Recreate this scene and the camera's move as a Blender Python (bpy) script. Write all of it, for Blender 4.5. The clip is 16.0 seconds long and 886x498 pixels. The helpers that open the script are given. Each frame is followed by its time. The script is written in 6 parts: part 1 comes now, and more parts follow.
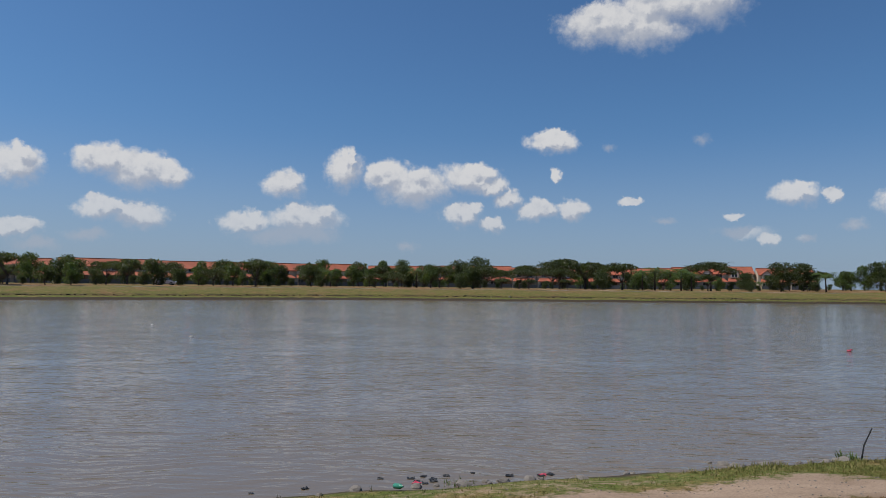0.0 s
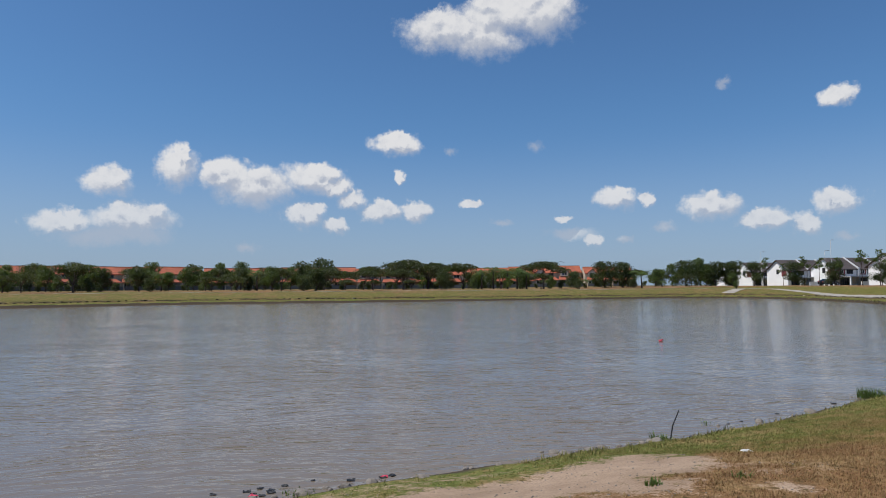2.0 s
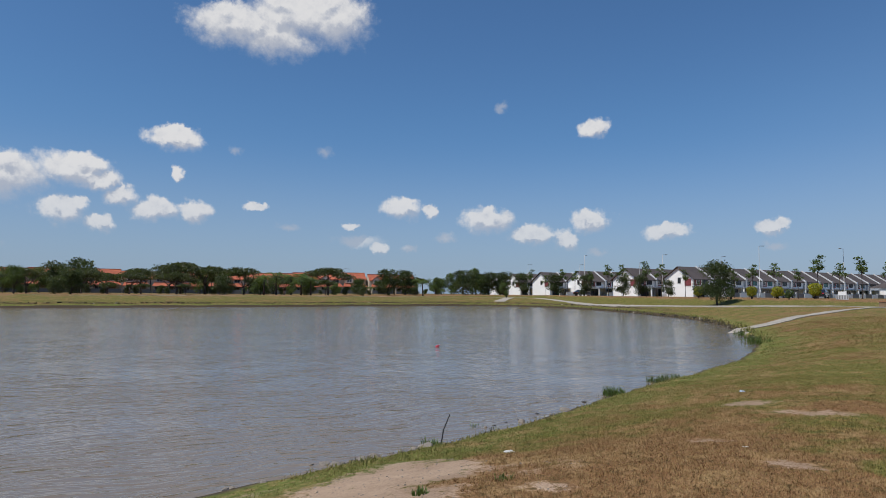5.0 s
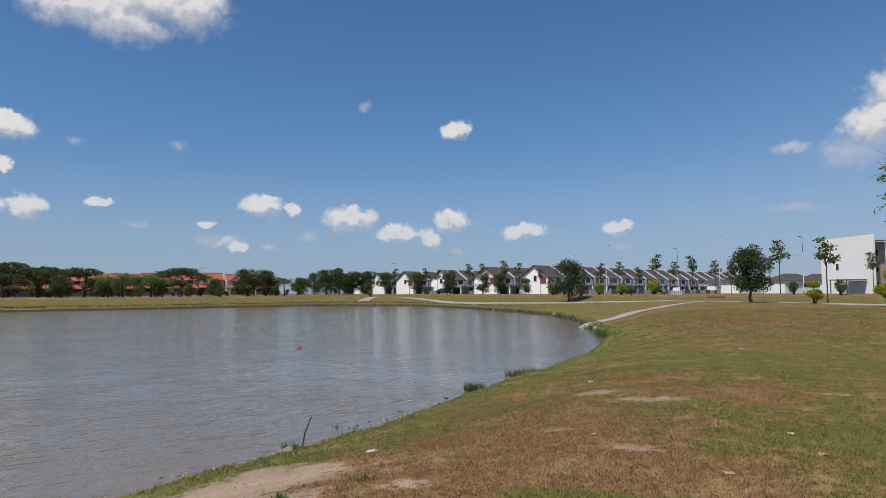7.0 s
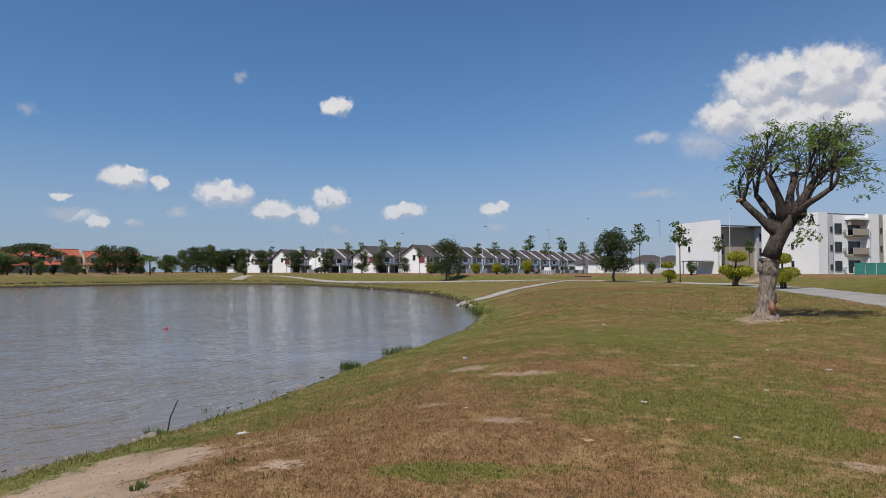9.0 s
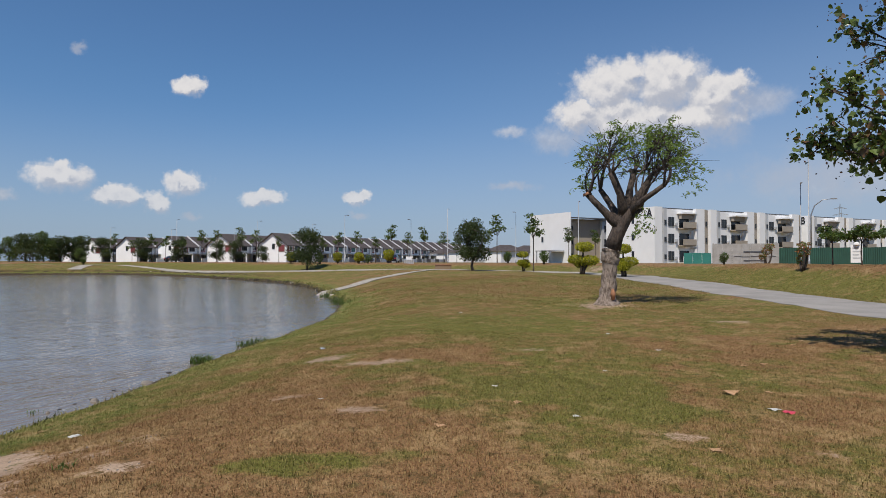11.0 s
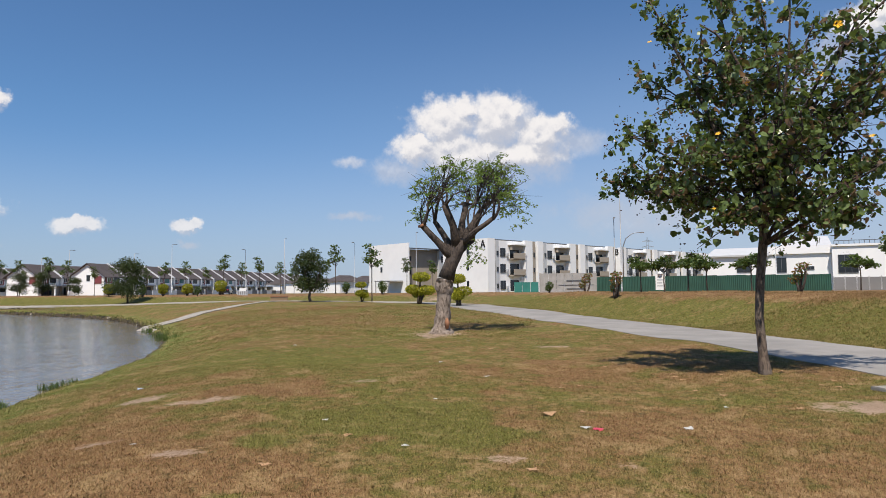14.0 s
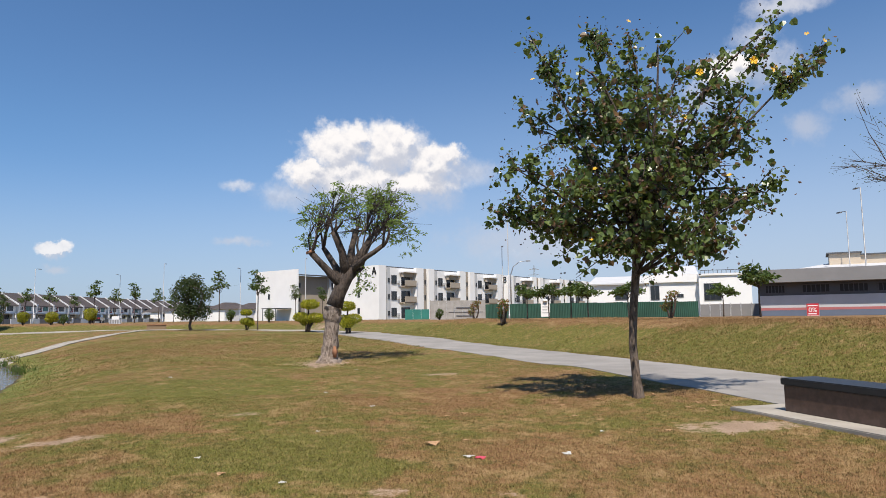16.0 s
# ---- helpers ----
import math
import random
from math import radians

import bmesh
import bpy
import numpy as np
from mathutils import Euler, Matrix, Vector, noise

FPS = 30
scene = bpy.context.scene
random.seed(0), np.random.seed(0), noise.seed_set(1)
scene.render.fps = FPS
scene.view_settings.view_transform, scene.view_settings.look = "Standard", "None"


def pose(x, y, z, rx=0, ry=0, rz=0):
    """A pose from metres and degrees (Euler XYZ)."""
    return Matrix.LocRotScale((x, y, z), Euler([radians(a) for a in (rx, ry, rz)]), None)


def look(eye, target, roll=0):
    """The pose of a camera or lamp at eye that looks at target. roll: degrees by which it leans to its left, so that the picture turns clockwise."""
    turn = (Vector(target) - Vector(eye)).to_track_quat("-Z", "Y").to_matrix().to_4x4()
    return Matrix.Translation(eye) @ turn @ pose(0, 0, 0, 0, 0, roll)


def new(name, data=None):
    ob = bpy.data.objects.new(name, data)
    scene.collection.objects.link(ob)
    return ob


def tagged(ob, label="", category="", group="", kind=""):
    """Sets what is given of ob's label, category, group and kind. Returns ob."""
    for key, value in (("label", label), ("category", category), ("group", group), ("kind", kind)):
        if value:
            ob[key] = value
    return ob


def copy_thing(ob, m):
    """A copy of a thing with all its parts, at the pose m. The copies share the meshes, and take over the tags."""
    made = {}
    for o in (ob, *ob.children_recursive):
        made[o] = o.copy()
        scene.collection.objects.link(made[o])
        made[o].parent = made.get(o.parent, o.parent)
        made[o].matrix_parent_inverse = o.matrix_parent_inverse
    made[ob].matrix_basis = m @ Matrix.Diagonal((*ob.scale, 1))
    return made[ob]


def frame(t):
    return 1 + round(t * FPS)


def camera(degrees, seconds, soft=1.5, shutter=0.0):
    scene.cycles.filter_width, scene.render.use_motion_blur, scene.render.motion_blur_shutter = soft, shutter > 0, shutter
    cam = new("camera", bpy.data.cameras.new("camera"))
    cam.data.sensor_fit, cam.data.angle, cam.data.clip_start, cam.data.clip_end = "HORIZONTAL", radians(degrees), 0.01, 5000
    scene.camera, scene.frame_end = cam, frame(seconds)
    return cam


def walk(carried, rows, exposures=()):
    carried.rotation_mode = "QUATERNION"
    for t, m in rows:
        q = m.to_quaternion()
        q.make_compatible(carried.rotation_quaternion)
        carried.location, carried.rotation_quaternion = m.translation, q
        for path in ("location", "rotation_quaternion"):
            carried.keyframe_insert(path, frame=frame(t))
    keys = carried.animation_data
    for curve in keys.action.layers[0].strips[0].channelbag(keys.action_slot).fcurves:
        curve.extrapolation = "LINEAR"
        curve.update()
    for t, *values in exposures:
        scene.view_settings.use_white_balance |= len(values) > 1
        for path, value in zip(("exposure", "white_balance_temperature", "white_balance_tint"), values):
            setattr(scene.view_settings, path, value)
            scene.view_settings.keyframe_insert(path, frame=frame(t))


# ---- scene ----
cam = camera(67.0, 16.0, soft=0.8)
PATH = [
    (0, (-0.000, -0.000, 2.319), (-0.000, 9.986, 2.855), 0.66),
    (0.5, (0.014, -0.044, 2.335), (0.398, 9.931, 2.925), 0.51),
    (1, (0.030, -0.058, 2.333), (0.932, 9.885, 2.908), 0.20),
    (1.5, (0.029, -0.010, 2.330), (1.595, 9.853, 2.845), -0.54),
    (2, (0.053, 0.071, 2.325), (2.347, 9.788, 2.884), -0.30),
    (2.5, (0.111, 0.181, 2.321), (2.940, 9.755, 2.903), -0.26),
    (3, (0.168, 0.255, 2.319), (3.305, 9.735, 2.849), 0.32),
    (3.5, (0.210, 0.257, 2.309), (3.715, 9.604, 2.898), 1.17),
    (4, (0.244, 0.252, 2.307), (4.293, 9.373, 2.960), 1.23),
    (4.5, (0.257, 0.289, 2.298), (4.882, 9.129, 2.992), 0.84),
    (5, (0.307, 0.379, 2.291), (5.512, 8.891, 2.957), 0.53),
    (5.2, (0.323, 0.405, 2.291), (5.726, 8.792, 2.975), 0.72),
    (7.3, (0.335, 0.388, 2.285), (7.339, 7.502, 2.858), -0.05),
    (7.5, (0.337, 0.386, 2.284), (7.461, 7.386, 2.774), 0.17),
    (8, (0.348, 0.385, 2.283), (7.789, 7.050, 2.738), 0.28),
    (10.3, (0.374, 0.351, 2.275), (9.074, 5.277, 2.479), -0.35),
    (10.5, (0.378, 0.345, 2.275), (9.183, 5.081, 2.484), -0.41),
    (11, (0.393, 0.317, 2.283), (9.461, 4.530, 2.473), 0.09),
    (11.5, (0.389, 0.266, 2.289), (9.663, 3.996, 2.571), 0.30),
    (12, (0.404, 0.252, 2.288), (9.850, 3.514, 2.651), 0.21),
    (12.5, (0.390, 0.252, 2.289), (9.952, 3.136, 2.787), -0.28),
    (13, (0.409, 0.240, 2.289), (10.039, 2.875, 2.857), -0.26),
    (13.5, (0.401, 0.220, 2.295), (10.106, 2.525, 3.003), -0.51),
    (14, (0.387, 0.206, 2.291), (10.176, 2.151, 2.924), -0.50),
    (14.5, (0.409, 0.185, 2.290), (10.270, 1.762, 2.809), -0.66),
    (15, (0.440, 0.167, 2.296), (10.362, 1.261, 2.891), -0.61),
    (15.5, (0.458, 0.155, 2.302), (10.401, 0.845, 3.105), -0.56),
    (16, (0.446, 0.136, 2.307), (10.388, 0.473, 3.325), -0.72),
]
EXPOSURES = [(0, -0.28, 6500, 10), (1.5, -0.15, 6500, 10), (2.5, -0.03, 6500, 10), (3.5, -0.05, 6500, 10), (5, -0.12, 6550, 10), (8, -0.07, 6650, 11), (11, -0.07, 6750, 11.5),
             (12.5, -0.08, 6800, 12), (13.5, 0.1, 6850, 12), (14, 0.2, 6850, 12), (15, 0.26, 6900, 12), (16, 0.34, 6900, 12)]
walk(cam, [(t, look(eye, target, roll)) for t, eye, target, roll in PATH], EXPOSURES)

# ---------------------------------------------------------------- light
SUN_EL, SUN_AZ = radians(60), radians(-91)      # azimuth clockwise from +y
sun_to = Vector((math.sin(SUN_AZ) * math.cos(SUN_EL), math.cos(SUN_AZ) * math.cos(SUN_EL), math.sin(SUN_EL)))
sun = new("sun", bpy.data.lights.new("sun", "SUN"))
sun.data.energy, sun.data.angle, sun.data.color = 5.0, radians(0.55), (1.0, 0.945, 0.87)
sun.matrix_world = look(sun_to * 50, (0, 0, 0))


class Net:
    """Short hand for building node trees."""

    def __init__(self, tree):
        self.t = tree
        self.t.nodes.clear()

    def n(self, kind, ins=None, **props):
        node = self.t.nodes.new("ShaderNode" + kind)
        for k, v in props.items():
            setattr(node, k, v)
        for k, v in (ins or {}).items():
            self.put(node.inputs[k], v)
        return node

    def put(self, socket, v):
        if isinstance(v, bpy.types.NodeSocket):
            self.t.links.new(v, socket)
        elif isinstance(v, bpy.types.Node):
            self.t.links.new(v.outputs[0], socket)
        else:
            socket.default_value = v

    def math(self, op, a, b=0.0, c=0.0):
        return self.n("Math", {0: a, 1: b, 2: c}, operation=op).outputs[0]

    def vec(self, op, a, b=(0, 0, 0)):
        return self.n("VectorMath", {0: a, 1: b}, operation=op).outputs[0]

    def step(self, v, lo, hi, a=0.0, b=1.0):
        return self.n("MapRange", {0: v, 1: lo, 2: hi, 3: a, 4: b}, interpolation_type="SMOOTHSTEP").outputs[0]

    def noise(self, v, scale, detail=4.0, rough=0.55, warp=0.0):
        return self.n("TexNoise", {"Vector": v, "Scale": scale, "Detail": detail, "Roughness": rough, "Distortion": warp}).outputs[0]

    def mix(self, f, a, b, mode="MIX"):
        m = self.n("Mix", data_type="RGBA", blend_type=mode)
        for k, v in ((0, f), (6, a), (7, b)):
            self.put(m.inputs[k], (*v, 1) if isinstance(v, tuple) and len(v) == 3 else v)
        return m.outputs[2]


def way(az, el):
    az, el = radians(az), radians(el)
    return Vector((math.sin(az) * math.cos(el), math.cos(az) * math.cos(el), math.sin(el)))


# Fair-weather cumulus: azimuth, elevation, half width and half height of each heap, in degrees.
HEAPS_OVER_BANK = (
    (-32.7, 8.4, 1.7, 1.5), (-32.9, 3.8, 1.5, 0.8), (-27.1, 9.3, 1.9, 1.4), (-24.7, 8.7, 2.4, 1.6), (-22.4, 8.5, 1.3, 1.2), (-27.2, 5.6, 1.4, 1.0), (-24.6, 5.3, 2.2, 1.1),
    (-13.4, 8.2, 1.5, 1.2), (-16.3, 5.0, 1.9, 1.0), (-11.7, 5.5, 2.7, 1.3), (-8.4, 9.7, 1.4, 1.9), (-4.6, 9.1, 2.3, 1.5), (-2.7, 8.3, 2.8, 1.8), (2.2, 9.3, 2.2, 1.3),
    (4.0, 8.5, 1.4, 1.0), (5.4, 7.4, 1.1, 0.9), (1.8, 6.1, 1.5, 1.1), (4.1, 5.2, 1.0, 0.7), (7.9, 6.4, 1.5, 0.9), (11.1, 6.4, 1.3, 0.9), (9.3, 12.1, 2.0, 0.9))
HEAPS_OVER_TERRACE = (
    (13.6, 21.4, 3.3, 1.7), (17.1, 20.9, 2.9, 2.0), (21.9, 22.5, 2.7, 2.1), (19.0, 22.6, 3.7, 1.6), (9.8, 9.4, 0.5, 0.7), (15.6, 7.0, 0.8, 0.35), (23.4, 5.7, 0.7, 0.35),
    (28.0, 7.3, 1.5, 0.9), (30.3, 7.0, 0.5, 0.7), (26.1, 3.8, 0.7, 0.6), (35.3, 6.3, 1.9, 1.2), (39.2, 5.1, 2.0, 0.8), (41.9, 4.6, 0.9, 0.9), (43.9, 6.3, 1.4, 1.0),
    (44.2, 13.9, 1.0, 0.8), (50.0, 5.2, 1.6, 0.7), (57.8, 5.5, 1.0, 0.6), (79.2, 14.4, 3.0, 2.3), (83.5, 14.4, 3.0, 2.4), (87.2, 13.1, 2.7, 2.0), (76.8, 12.2, 2.1, 1.7),
    (80.4, 11.8, 5.0, 2.2), (85.5, 11.6, 4.2, 1.7), (112.0, 18.9, 2.4, 1.5))
VEILS = (
    (21.3, 11.7, 0.8, 0.6), (14.0, 11.6, 0.5, 0.4), (18.3, 5.4, 1.0, 0.4), (-3.1, 3.2, 1.0, 0.45), (24.0, 4.4, 2.3, 0.5), (-28.2, 3.4, 1.5, 0.5), (-31.5, 2.6, 1.8, 0.5),
    (-14.0, 4.0, 3.6, 0.8), (31.7, 4.7, 0.8, 0.4), (44.3, 3.6, 0.9, 0.4), (36.6, 15.8, 0.5, 0.35), (28.7, 3.8, 0.6, 0.35), (-11.8, 4.4, 3.3, 1.0), (58.0, 4.0, 0.8, 0.35),
    (70.9, 6.5, 2.6, 0.45), (70.6, 10.9, 1.3, 0.5), (74.7, 10.2, 2.4, 1.3), (90.6, 12.3, 2.2, 1.4), (85.7, 10.6, 4.6, 1.8), (95.5, 6.5, 7.0, 2.2))
VEILS_EAST = ((116.4, 22.9, 3.3, 0.9), (113.9, 21.0, 1.8, 1.2), (120.6, 15.5, 2.1, 1.0), (117.3, 14.0, 1.6, 1.2), (109.8, 17.2, 2.2, 1.5), (107.5, 14.4, 2.4, 1.5), (114.9, 18.6, 2.2, 1.8))


def cloud_group():
    """Distance to the nearest puff of all clouds (0 at a puff's heart, 1 at its rim), for azimuth and elevation in degrees."""
    g = bpy.data.node_groups.new("cloud_cover", "ShaderNodeTree")
    g.interface.new_socket("way", in_out="INPUT", socket_type="NodeSocketVector")
    g.interface.new_socket("solid", in_out="OUTPUT", socket_type="NodeSocketFloat")
    g.interface.new_socket("thin", in_out="OUTPUT", socket_type="NodeSocketFloat")
    net = Net(g)
    source, out = g.nodes.new("NodeGroupInput"), g.nodes.new("NodeGroupOutput")
    rng = random.Random(5)

    def puff(so_far, az, el, w, h):
        near = net.n("VectorMath", {0: source.outputs[0], 1: (1 / w, 1 / h, 0), 2: (-az / w, -el / h, 0)}, operation="MULTIPLY_ADD").outputs[0]
        length = net.n("VectorMath", {0: near}, operation="LENGTH").outputs["Value"]
        return length if so_far is None else net.n("Math", {0: so_far, 1: length, 2: 0.18}, operation="SMOOTH_MIN").outputs[0]

    solid = thin = None
    for az, el, w, h in HEAPS_OVER_BANK + HEAPS_OVER_TERRACE:
        solid = puff(solid, az, el - 0.1 * h, w * 1.06, h * 0.92)
        for j in range(2 if w > 1.3 else 1 if w > 0.8 else 0):
            side = rng.uniform(-0.6, 0.6)
            solid = puff(solid, az + side * w, el + h * rng.uniform(0.3, 0.6) * (1 - 0.6 * abs(side)), w * rng.uniform(0.3, 0.48), h * rng.uniform(0.38, 0.55))
    for row in VEILS + VEILS_EAST:
        thin = puff(thin, *row)
    net.put(out.inputs[0], solid)
    net.put(out.inputs[1], thin)
    return g


world = bpy.data.worlds.new("world")
scene.world = world
world.use_nodes = True
net = Net(world.node_tree)
sky = net.n("TexSky", sky_type="NISHITA", sun_disc=False, sun_elevation=SUN_EL, sun_rotation=SUN_AZ, air_density=1.0, dust_density=0.6, ozone_density=2.2, altitude=0.0)
here = net.n("TexCoord").outputs["Generated"]
cover = cloud_group()
n1 = net.n("TexNoise", {"Vector": here, "Scale": 22.0, "Detail": 5.0, "Roughness": 0.6}).outputs[1]
n2 = net.n("TexNoise", {"Vector": here, "Scale": 90.0, "Detail": 4.0, "Roughness": 0.6}).outputs[1]
split = net.n("SeparateXYZ", {0: here})
azimuth = net.math("MULTIPLY", net.math("ARCTAN2", split.outputs[0], split.outputs[1]), 57.29578)
elevation = net.math("MULTIPLY", net.math("ARCSINE", split.outputs[2]), 57.29578)
bent = net.n("CombineXYZ", {0: azimuth, 1: elevation}).outputs[0]
bent = net.vec("ADD", bent, net.vec("MULTIPLY", net.vec("SUBTRACT", n1, (0.5, 0.5, 0.5)), (1.9, 1.5, 0)))
bent = net.vec("ADD", bent, net.vec("MULTIPLY", net.vec("SUBTRACT", n2, (0.5, 0.5, 0.5)), (0.9, 0.8, 0)))


def cover_at(v):
    node = net.n("Group", node_tree=cover)
    net.put(node.inputs[0], v)
    return node.outputs[0], node.outputs[1]


def billow(v):
    """Cauliflower heads: round swellings at several sizes, 0 at a head's middle."""
    return net.n("TexVoronoi", {"Vector": v, "Scale": 48.0, "Detail": 2.5, "Roughness": 0.55, "Lacunarity": 2.4}, normalize=True).outputs["Distance"]


solid, thin = cover_at(bent)
above, _ = cover_at(net.vec("ADD", bent, (-0.35, 0.75, 0)))
heads = billow(here)
grain = net.noise(here, 30.0, 7.0, 0.62)
ragged = net.math("ADD", net.math("MULTIPLY", net.math("SUBTRACT", heads, 0.36), 0.8), net.math("MULTIPLY", net.math("SUBTRACT", grain, 0.5), 0.9))
lit = net.step(net.math("SUBTRACT", above, solid), -0.55, 0.5)
rim = net.math("ADD", solid, ragged)
amount = net.n("MapRange", {0: rim, 1: 1.28, 2: net.math("MULTIPLY_ADD", lit, 0.5, 0.2), 3: 0.0, 4: 1.0}, interpolation_type="SMOOTHSTEP").outputs[0]
wisp = net.math("MULTIPLY", net.step(net.math("ADD", thin, net.math("MULTIPLY", net.math("SUBTRACT", grain, 0.5), 1.6)), 1.3, 0.1), 0.55)
relief = net.math("SUBTRACT", billow(net.vec("ADD", here, tuple(sun_to * 0.004 + Vector((0, 0, 0.005))))), heads)
lit = net.math("ADD", lit, net.math("MULTIPLY", relief, 1.3))
lit = net.math("ADD", lit, net.math("MULTIPLY", net.math("SUBTRACT", grain, 0.5), 0.5))
white = net.mix(net.step(lit, 0.1, 1.1), (4.9, 5.3, 6.2), (8.4, 8.4, 8.5))
amount = net.math("MULTIPLY", amount, net.step(elevation, 0.0, 11.0, 0.58, 0.96))
tint = net.mix(net.step(elevation, 0.0, 16.0), (0.68, 0.78, 1.04), (0.585, 0.875, 1.13))
blue = net.mix(1.0, sky.outputs[0], tint, "MULTIPLY")
blue = net.mix(net.step(elevation, 13.0, 0.0, 0.0, 0.6), blue, (3.15, 4.55, 6.5))
blue = net.mix(net.math("MULTIPLY", net.step(azimuth, 45.0, 112.0, 0.0, 0.42), net.step(elevation, 26.0, 3.0)), blue, (4.5, 5.35, 6.7))
total = net.math("MAXIMUM", amount, wisp)
back = net.n("Background", {"Color": net.mix(total, blue, white), "Strength": 0.094})
net.n("OutputWorld", {"Surface": back})

# ---------------------------------------------------------------- the lie of the land
def curve_through(points, per=8):
    """A closed smooth line through the points."""
    p = np.array(points, float)
    a, b, c, d = np.roll(p, 1, 0), p, np.roll(p, -1, 0), np.roll(p, -2, 0)
    out = []
    for t in np.linspace(0, 1, per, endpoint=False):
        out.append(0.5 * (2 * b + (c - a) * t + (2 * a - 5 * b + 4 * c - d) * t**2 + (3 * b - a - 3 * c + d) * t**3))
    return np.stack(out, 1).reshape(-1, 2)


def signed(line, x, y):
    """Distance to a closed line, positive outside it."""
    x, y = np.asarray(x, float), np.asarray(y, float)
    best, inside = np.full(x.shape, 1e9), np.zeros(x.shape, bool)
    for (ax, ay), (bx, by) in zip(line, np.roll(line, -1, 0)):
        dx, dy = bx - ax, by - ay
        t = np.clip(((x - ax) * dx + (y - ay) * dy) / (dx * dx + dy * dy + 1e-9), 0, 1)
        best = np.minimum(best, (x - ax - t * dx) ** 2 + (y - ay - t * dy) ** 2)
        if dy:
            inside ^= ((ay > y) != (by > y)) & (x < ax + dx * (y - ay) / dy)
    return np.where(inside, -1, 1) * np.sqrt(best)


SHORE = curve_through([(-4.1, 6.9), (-1.9, 7.25), (0, 7.85), (2.1, 8.35), (4.2, 8.95), (5.6, 9.15), (7.4, 9.8), (9.3, 10.5), (12, 11.7), (14.8, 12.75), (18, 13.9), (21.5, 15.3),
                       (26, 17.6), (29.5, 19.8), (33, 22.5), (38.5, 27), (45, 32.5), (54.5, 42.8), (62, 54.5), (70, 69), (77, 86), (79, 100), (71, 108), (52, 107), (37, 104), (15, 101.5),
                       (-14, 98), (-34, 88), (-52, 79), (-90, 62), (-125, 35), (-130, 12), (-95, 2), (-45, 2), (-14, 5.5)])
WALKWAY = curve_through([(8, -7.05), (12, -6.1), (16, -5.15), (20, -4.1), (24, -2.7), (30, -0.1), (36, 2.8), (42, 6), (49, 9.6), (54.2, 15.2), (58.8, 21.6), (61.5, 28.5), (65, 42),
                         (68.5, 55), (78, 80.5), (88, 104), (86, 120), (60, 123), (37, 119.5), (15, 117), (-18, 113), (-42, 103), (-62, 93), (-100, 76), (-145, 45), (-150, 5), (-100, -14), (-40, -14), (-8, -10.2)])
E_Z = np.interp


def smooth(v, lo, hi):
    t = np.clip((np.asarray(v, float) - lo) / (hi - lo), 0, 1)
    return t * t * (3 - 2 * t)


def bumps(x, y, scale, seed):
    """Smooth value noise, -1 to 1, on arrays."""
    x, y = np.asarray(x, float) / scale, np.asarray(y, float) / scale
    i, j = np.floor(x).astype(int), np.floor(y).astype(int)
    u, v = x - i, y - j
    u, v = u * u * (3 - 2 * u), v * v * (3 - 2 * v)

    def lattice(a, b):
        h = (a * 374761393 + b * 668265263 + seed * 974711) & 0x7FFFFFFF
        h = ((h ^ (h >> 13)) * 1274126177) & 0x7FFFFFFF
        return ((h ^ (h >> 16)) % 10007) / 5003.5 - 1

    return (lattice(i, j) * (1 - u) + lattice(i + 1, j) * u) * (1 - v) + (lattice(i, j + 1) * (1 - u) + lattice(i + 1, j + 1) * u) * v


def shore_distance(x, y):
    d = signed(SHORE, x, y)
    return d + 0.12 * bumps(x, y, 1.1, 3) + 0.06 * bumps(x, y, 0.45, 4)


def land(x, y, parts=False):
    """Height of the ground, with the water's surface at 0."""
    x, y = np.asarray(x, float), np.asarray(y, float)
    d, e, r = shore_distance(x, y), signed(WALKWAY, x, y), np.hypot(x, y)
    lawn = np.interp(r, [0, 22, 30, 42, 58, 120, 400], [0.76, 0.80, 0.98, 1.28, 1.45, 1.55, 1.6])
    lawn = lawn + 0.12 * smooth(e, -6, -1.5) * (1 - smooth(r, 18, 32))
    near = np.interp(d, [-6, -0.6, 0, 0.15, 0.7, 2, 3.5, 5], [-1.2, -0.2, 0, 0.05, 0.19, 0.46, 0.85, 1])
    far = np.interp(d, [-10, -1, 0, 0.3, 4, 8, 12], [-1.2, -0.4, 0, 0.16, 0.6, 0.82, 1])
    w = smooth(r, 24, 46)
    z = (near * (1 - w) + far * w) * lawn
    outer = smooth(e, 2.0, 6.6)
    z = z + outer * np.maximum(2.06 - 0.42 * smooth(y, 70, 105) * (1 - smooth(x, 60, 95)) - z, 0)
    soft = np.clip(d, 0, 1)
    z = z + soft * (0.035 * bumps(x, y, 3.1, 7) + 0.015 * bumps(x, y, 0.9, 8)) + 0.14 * bumps(x, y, 5.0, 9) * outer * (1 - smooth(e, 9, 16))
    return (z, d, e) if parts else z


def land_at(x, y):
    return float(land(np.array([x]), np.array([y]))[0])

# ---------------------------------------------------------------- materials
def material(name):
    m = bpy.data.materials.new(name)
    m.use_nodes = True
    return m, Net(m.node_tree)


def finish(net, color, rough=0.7, bump=None, strength=0.3, distance=0.02, **more):
    ins = {"Base Color": (*color, 1) if isinstance(color, tuple) else color, "Roughness": rough, **more}
    if bump is not None:
        ins["Normal"] = net.n("Bump", {"Height": bump, "Strength": strength, "Distance": distance})
    p = net.n("BsdfPrincipled", ins)
    net.n("OutputMaterial", {"Surface": p})
    return p


